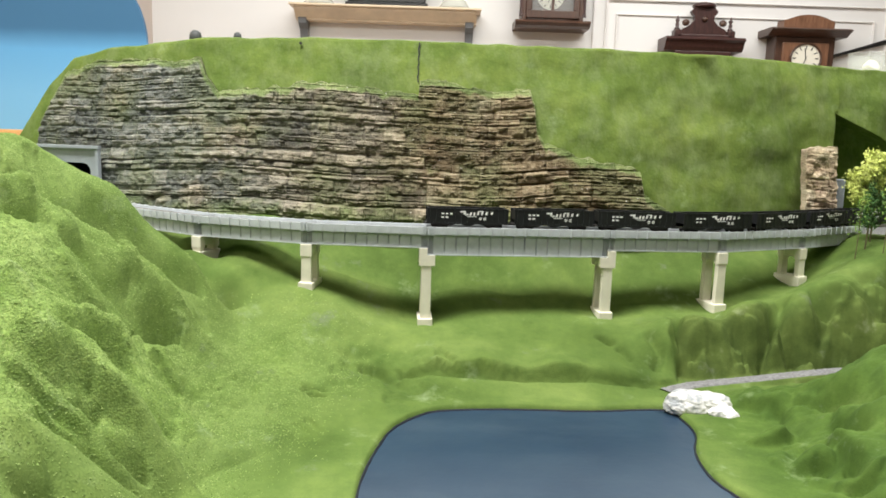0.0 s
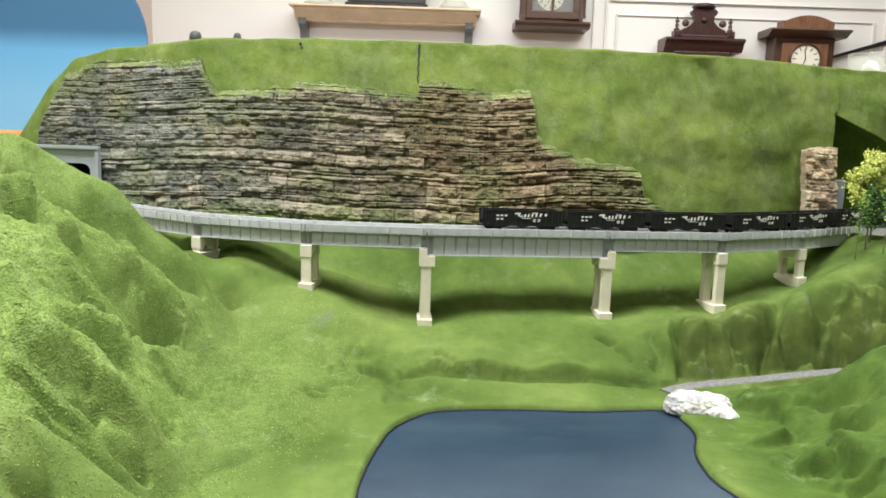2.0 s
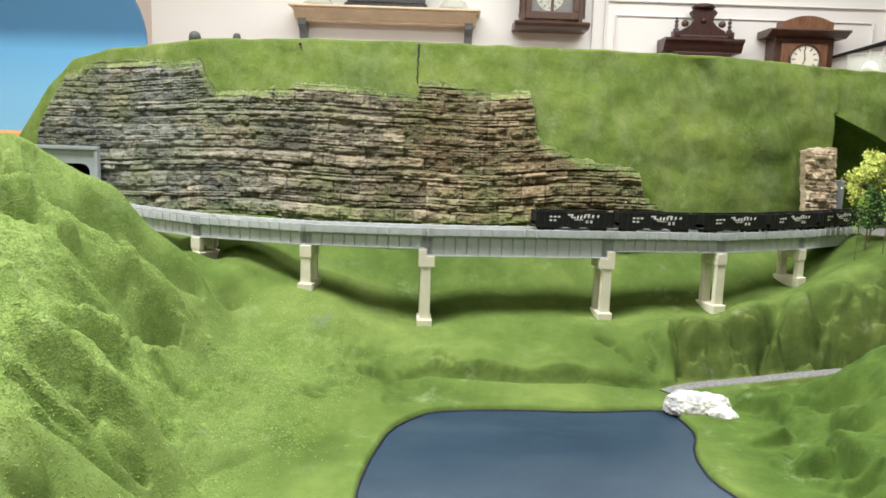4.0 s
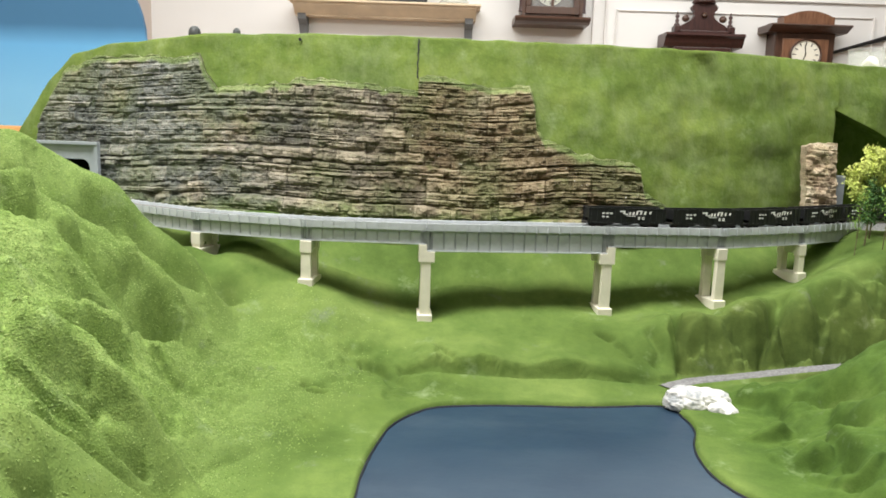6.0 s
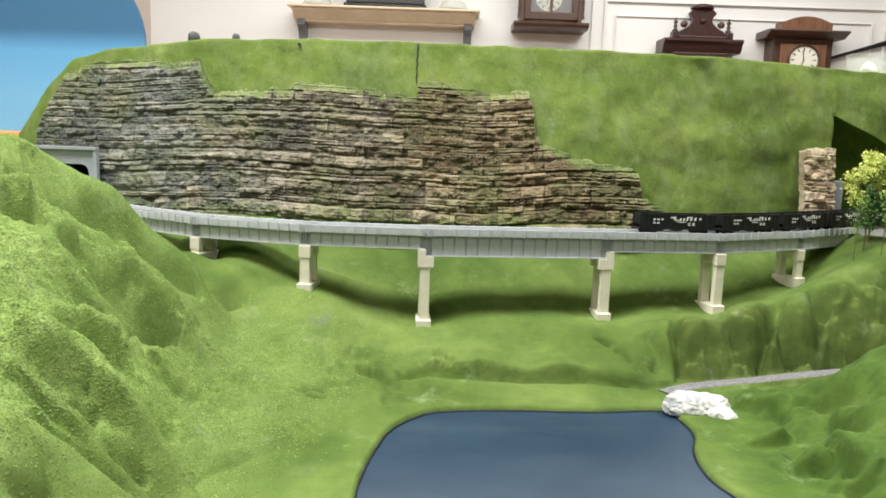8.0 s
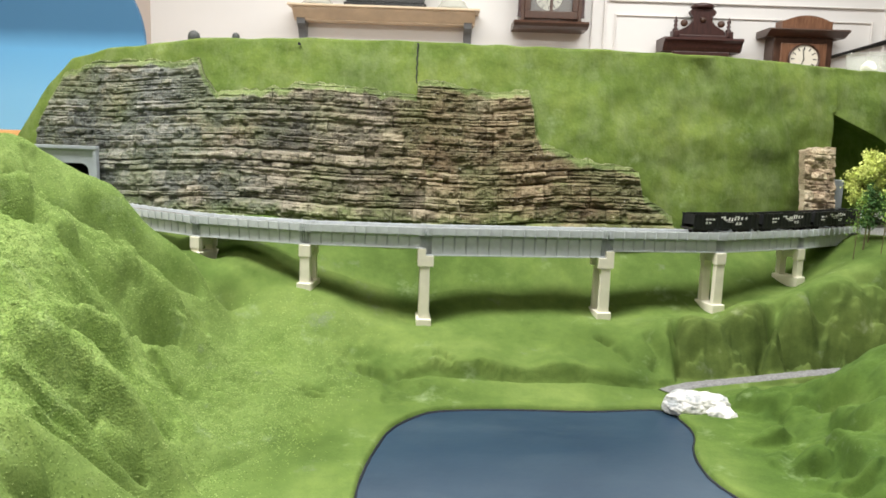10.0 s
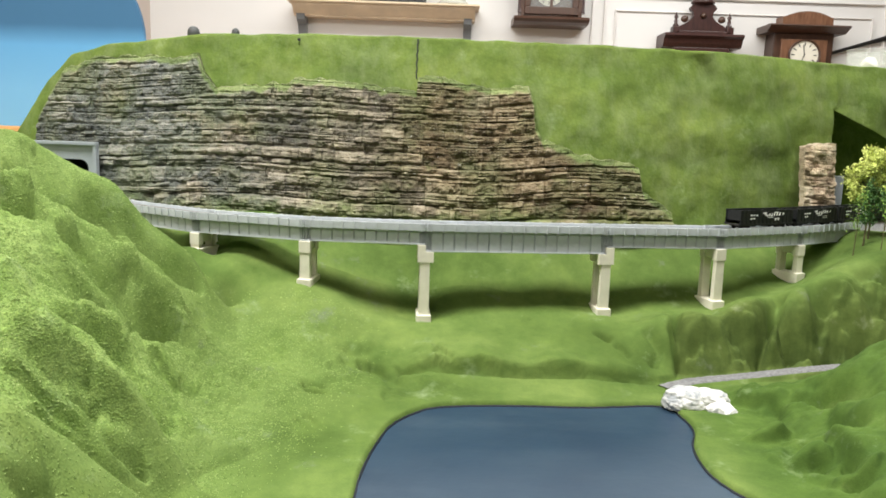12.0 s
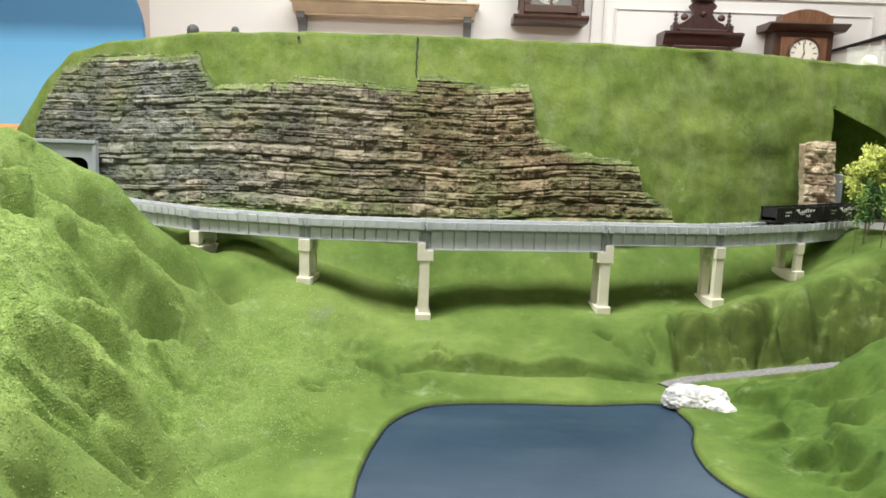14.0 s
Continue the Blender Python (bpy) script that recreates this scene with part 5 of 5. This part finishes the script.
def build_peg(x, r, h):
    ob = finish("peg", lathe(bmesh.new(), [(r, 0), (r, h * 0.55), (r * 0.86, h * 0.8), (r * 0.5, h * 0.95), (r * 0.1, h)], 18), PEG_GREY, smooth=True)
    ob.matrix_basis = pose(x, float(np.interp(x, CX, CY)) + 0.025, hill_top_z(x))
    tagged(ob, "dark grey rounded peg on the hill crest", "peg", group="pegs on the crest")


build_peg(-0.3185, 0.0075, 0.017)
build_peg(-0.2625, 0.0048, 0.0125)


def build_hole(x, z):
    ob = finish("peg_hole", lathe(bmesh.new(), [(0.0018, 0), (0.0018, 0.002)], 12), DARK)
    y = float(hill_y(np.array(x), np.array(z)))
    ob.matrix_basis = pose(x, y - 0.0015, z, 90)
    ob.parent = HILL


build_hole(-0.176, 0.331)


def build_seam():
    pts = [(-0.0355 + 0.0006 * math.sin(k * 2.1) - 0.00035, 0.336 - k * 0.0036) for k in range(14)]
    bm = bmesh.new()
    for (xa, za), (xb, zb) in zip(pts, pts[1:]):
        ya, yb = (float(hill_y(np.array(x), np.array(z))) - 0.0022 for x, z in ((xa, za), (xb, zb)))
        w = 0.0007
        f = [bm.verts.new(p) for p in ((xa - w, ya, za), (xa + w, ya, za), (xb + w, yb, zb), (xb - w, yb, zb))]
        g = [bm.verts.new(v.co + Vector((0, 0.004, 0))) for v in f]
        for q in ((0, 1, 2, 3), (4, 7, 6, 5), (0, 4, 5, 1), (1, 5, 6, 2), (2, 6, 7, 3), (3, 7, 4, 0)):
            bm.faces.new([(f + g)[i] for i in q])
    part("seam", bm, DARK, HILL, "dark open joint in the hillside")


build_seam()


def build_recess_post():
    ob = finish("portal_wing", box_bm(-0.006, 0.006, -0.004, 0.004, 0, 0.068, bevel=0.001), PORTAL_GREY)
    ob.matrix_basis = pose(0.512, 0.962, 0.122, 0, 0, -8)
    tagged(ob, "grey upright wall of the far tunnel mouth", "tunnel portal")


build_recess_post()


# ---- stream and shore ----
def ribbon(name, line, half, lift, material, step=0.003, rough=0.0):
    q = curve_through(line, step)
    d = np.gradient(q, axis=0)
    nrm = np.stack([-d[:, 1], d[:, 0]], -1) / np.linalg.norm(d, axis=1)[:, None]
    k = np.linspace(-1, 1, 15)
    P = q[:, None, :] + nrm[:, None, :] * (k[None, :, None] * half)
    Z = ground_height(P[..., 0], P[..., 1]) + lift - 0.004 * np.abs(k) ** 6
    Z = Z + rough * np.abs(fractal(P[..., 0], P[..., 1], 260, 9, 2))
    return grid_object(name, np.concatenate([P, Z[..., None]], -1)[:, ::-1], material)


stream = ribbon("stream_bed", STREAM, 0.0090, 0.0012, GRAVEL, 0.002, 0.0006)
tagged(stream, "pale grey gravel stream bed below the grassy bank", "stream", kind="structure")


# near-black strip added along the shore for the shade below the bank edge
def build_shore_edge():
    q = curve_through(SHORE, 0.003)
    d = np.gradient(q, axis=0)
    nrm = np.stack([d[:, 1], -d[:, 0]], -1) / np.linalg.norm(d, axis=1)[:, None]
    rows = []
    for off, z in ((0.0009, -0.004), (0.0008, 0.0008), (0.0004, 0.0011), (-0.0002, 0.0012), (-0.0008, 0.0011), (-0.0010, -0.004)):
        w = 0.0004 * value_noise(q[:, 0], q[:, 1], 140, 3)
        rows.append(np.concatenate([q + nrm * (off + w)[:, None], np.full((len(q), 1), z)], 1))
    ob = grid_object("bank_shade_strip", np.array(rows), BANK_SHADE)
    tagged(ob, "dark strip round the pond standing in for shade under the bank", "pond rim", kind="structure")


build_shore_edge()


# ---- trees at the end of the bridge ----
def leaf_clumps(bm, at, spread, count, size, rng):
    for _ in range(count):
        p = Vector((rng.gauss(0, 1), rng.gauss(0, 1), rng.gauss(0, 1)))
        p = p * 0.62
        c = Vector((at[0] + p.x * spread[0], at[1] + p.y * spread[1], at[2] + p.z * spread[2]))
        s = size * rng.uniform(0.6, 1.4)
        n = Vector((rng.uniform(-1, 1), rng.uniform(-1, 1), rng.uniform(0, 1.2))).normalized()
        u = n.orthogonal().normalized()
        u.rotate(Matrix.Rotation(rng.uniform(0, 6.28), 3, n))
        w = n.cross(u)
        vs = [bm.verts.new(c + u * s * a + w * s * b + n * s * h) for a, b, h in ((-1, 0, 0), (0, -0.55, 0.22), (1, 0, 0), (0, 0.55, 0.22))]
        bm.faces.new(vs)


def limb(bm, a, b, r0, r1):
    a, b = Vector(a), Vector(b)
    m = Matrix.Translation(a) @ (b - a).to_track_quat("Z", "Y").to_matrix().to_4x4()
    lathe(bm, [(r0, 0), ((r0 + r1) / 2, (b - a).length / 2), (r1, (b - a).length)], 7, m)


def build_tree(x, y, h, crowns, leaf, label, seed, stem=0.0011, size=0.0022, per=260):
    rng = random.Random(seed)
    z = float(ground_height(np.array([[x]]), np.array([[y]]))[0, 0])
    e = empty("model_tree", pose(x, y, z - 0.001))
    tagged(e, label, "tree", group="model trees by the bridge end")
    bm = bmesh.new()
    limb(bm, (0, 0, 0), (0.0015, 0, h * 0.55), stem, stem * 0.7)
    limb(bm, (0.0015, 0, h * 0.55), (0.0, 0.001, h * 0.9), stem * 0.7, stem * 0.3)
    for cx, cy, cz, sx, sz, _ in crowns:
        limb(bm, (0.001, 0, max(h * 0.25, cz - 0.02)), (cx, cy, cz), stem * 0.5, stem * 0.2)
    part("trunk", bm, TRUNK, e)
    bm = bmesh.new()
    for cx, cy, cz, sx, sz, dens in crowns:
        leaf_clumps(bm, (cx, cy, cz), (sx, sx, sz), int(per * dens), size, rng)
    part("crown", bm, leaf, e)
    return e


def tufts(seed, count, x0, x1, z0, z1, r0, r1):
    """Small tufts spread unevenly through a crown."""
    rng = random.Random(seed)
    out = []
    for _ in range(count):
        a = rng.uniform(-1, 1)
        x = (x0 + x1) / 2 + a * (x1 - x0) / 2
        top = z1 - (z1 - z0) * 0.25 * abs(a) ** 1.5 - rng.uniform(0, 0.014)
        z = z0 + (top - z0) * rng.random() ** 0.6
        r = rng.uniform(r0, r1)
        out.append((x, rng.uniform(-0.010, 0.012), z, r, r * rng.uniform(0.6, 1.0), r / r1))
    return out


build_tree(0.490, 0.842, 0.095, tufts(8, 58, -0.030, 0.046, 0.034, 0.108, 0.0030, 0.0068),
           LEAF_YELLOW, "bushy yellow-green foam model tree by the bridge end", 3, size=0.0017, per=210)
build_tree(0.474, 0.822, 0.070, [(0.0, 0, 0.046, 0.007, 0.014, 1), (0.002, 0, 0.062, 0.005, 0.010, 0.7), (0.001, 0, 0.032, 0.008, 0.006, 0.6), (0.014, 0, 0.052, 0.007, 0.012, 0.8)],
           LEAF_DARK, "small dark green model tree beside the yellow one", 5, size=0.0015, per=420)
build_tree(0.4515, 0.800, 0.062, [(0.001, 0, 0.052, 0.008, 0.014, 0.35), (-0.002, 0, 0.036, 0.006, 0.008, 0.2), (0.004, 0, 0.066, 0.006, 0.010, 0.2)],
           LEAF_MID, "spindly thin-stemmed model sapling with sparse leaves", 7, stem=0.0006, size=0.0012)
build_tree(0.4755, 0.790, 0.070, [(0.0, 0, 0.058, 0.008, 0.016, 0.4), (0.004, 0, 0.040, 0.006, 0.010, 0.25)],
           LEAF_MID, "spindly thin-stemmed model sapling with sparse leaves", 9, stem=0.0006, size=0.0012)


# ---- track beyond the bridge ----
def build_track():
    tail = [i for i in range(len(TRACK_MID)) if TRACK_MID[i][0] > JOINTS[-1][0] - 0.008]
    q = TRACK_MID[tail][::4]
    d = np.gradient(q, axis=0)
    nrm = np.stack([-d[:, 1], d[:, 0]], -1) / np.linalg.norm(d, axis=1)[:, None]
    rows = [np.concatenate([q + nrm * o, np.full((len(q), 1), DECK_Z + z)], 1) for o, z in ((-0.016, -0.014), (-0.011, -0.0042), (0.011, -0.0042), (0.016, -0.014))]
    bed = grid_object("track_bed", np.array(rows), BALLAST, smooth=False)
    tagged(bed, "grey ballasted model track leading off the bridge", "track", kind="structure")
    for o in (-0.0045, 0.0045):
        rows = [np.concatenate([q + nrm * (o + dx), np.full((len(q), 1), DECK_Z + z)], 1) for dx, z in ((-0.0005, -0.0042), (-0.0005, -0.0018), (0.0005, -0.0018), (0.0005, -0.0042))]
        r = grid_object("rail", np.array(rows), RAIL_STEEL, bed, smooth=False)


build_track()


def motions():
    """The train rolls steadily to the right."""
    times = [0.5 * k for k in range(29)]
    for k, car in enumerate(CARS):
        walk(car, [(t, car_pose(S0 + 0.0386 + k * CAR_PITCH + 0.02784 * t - 0.000006 * t * t)) for t in times])


motions()
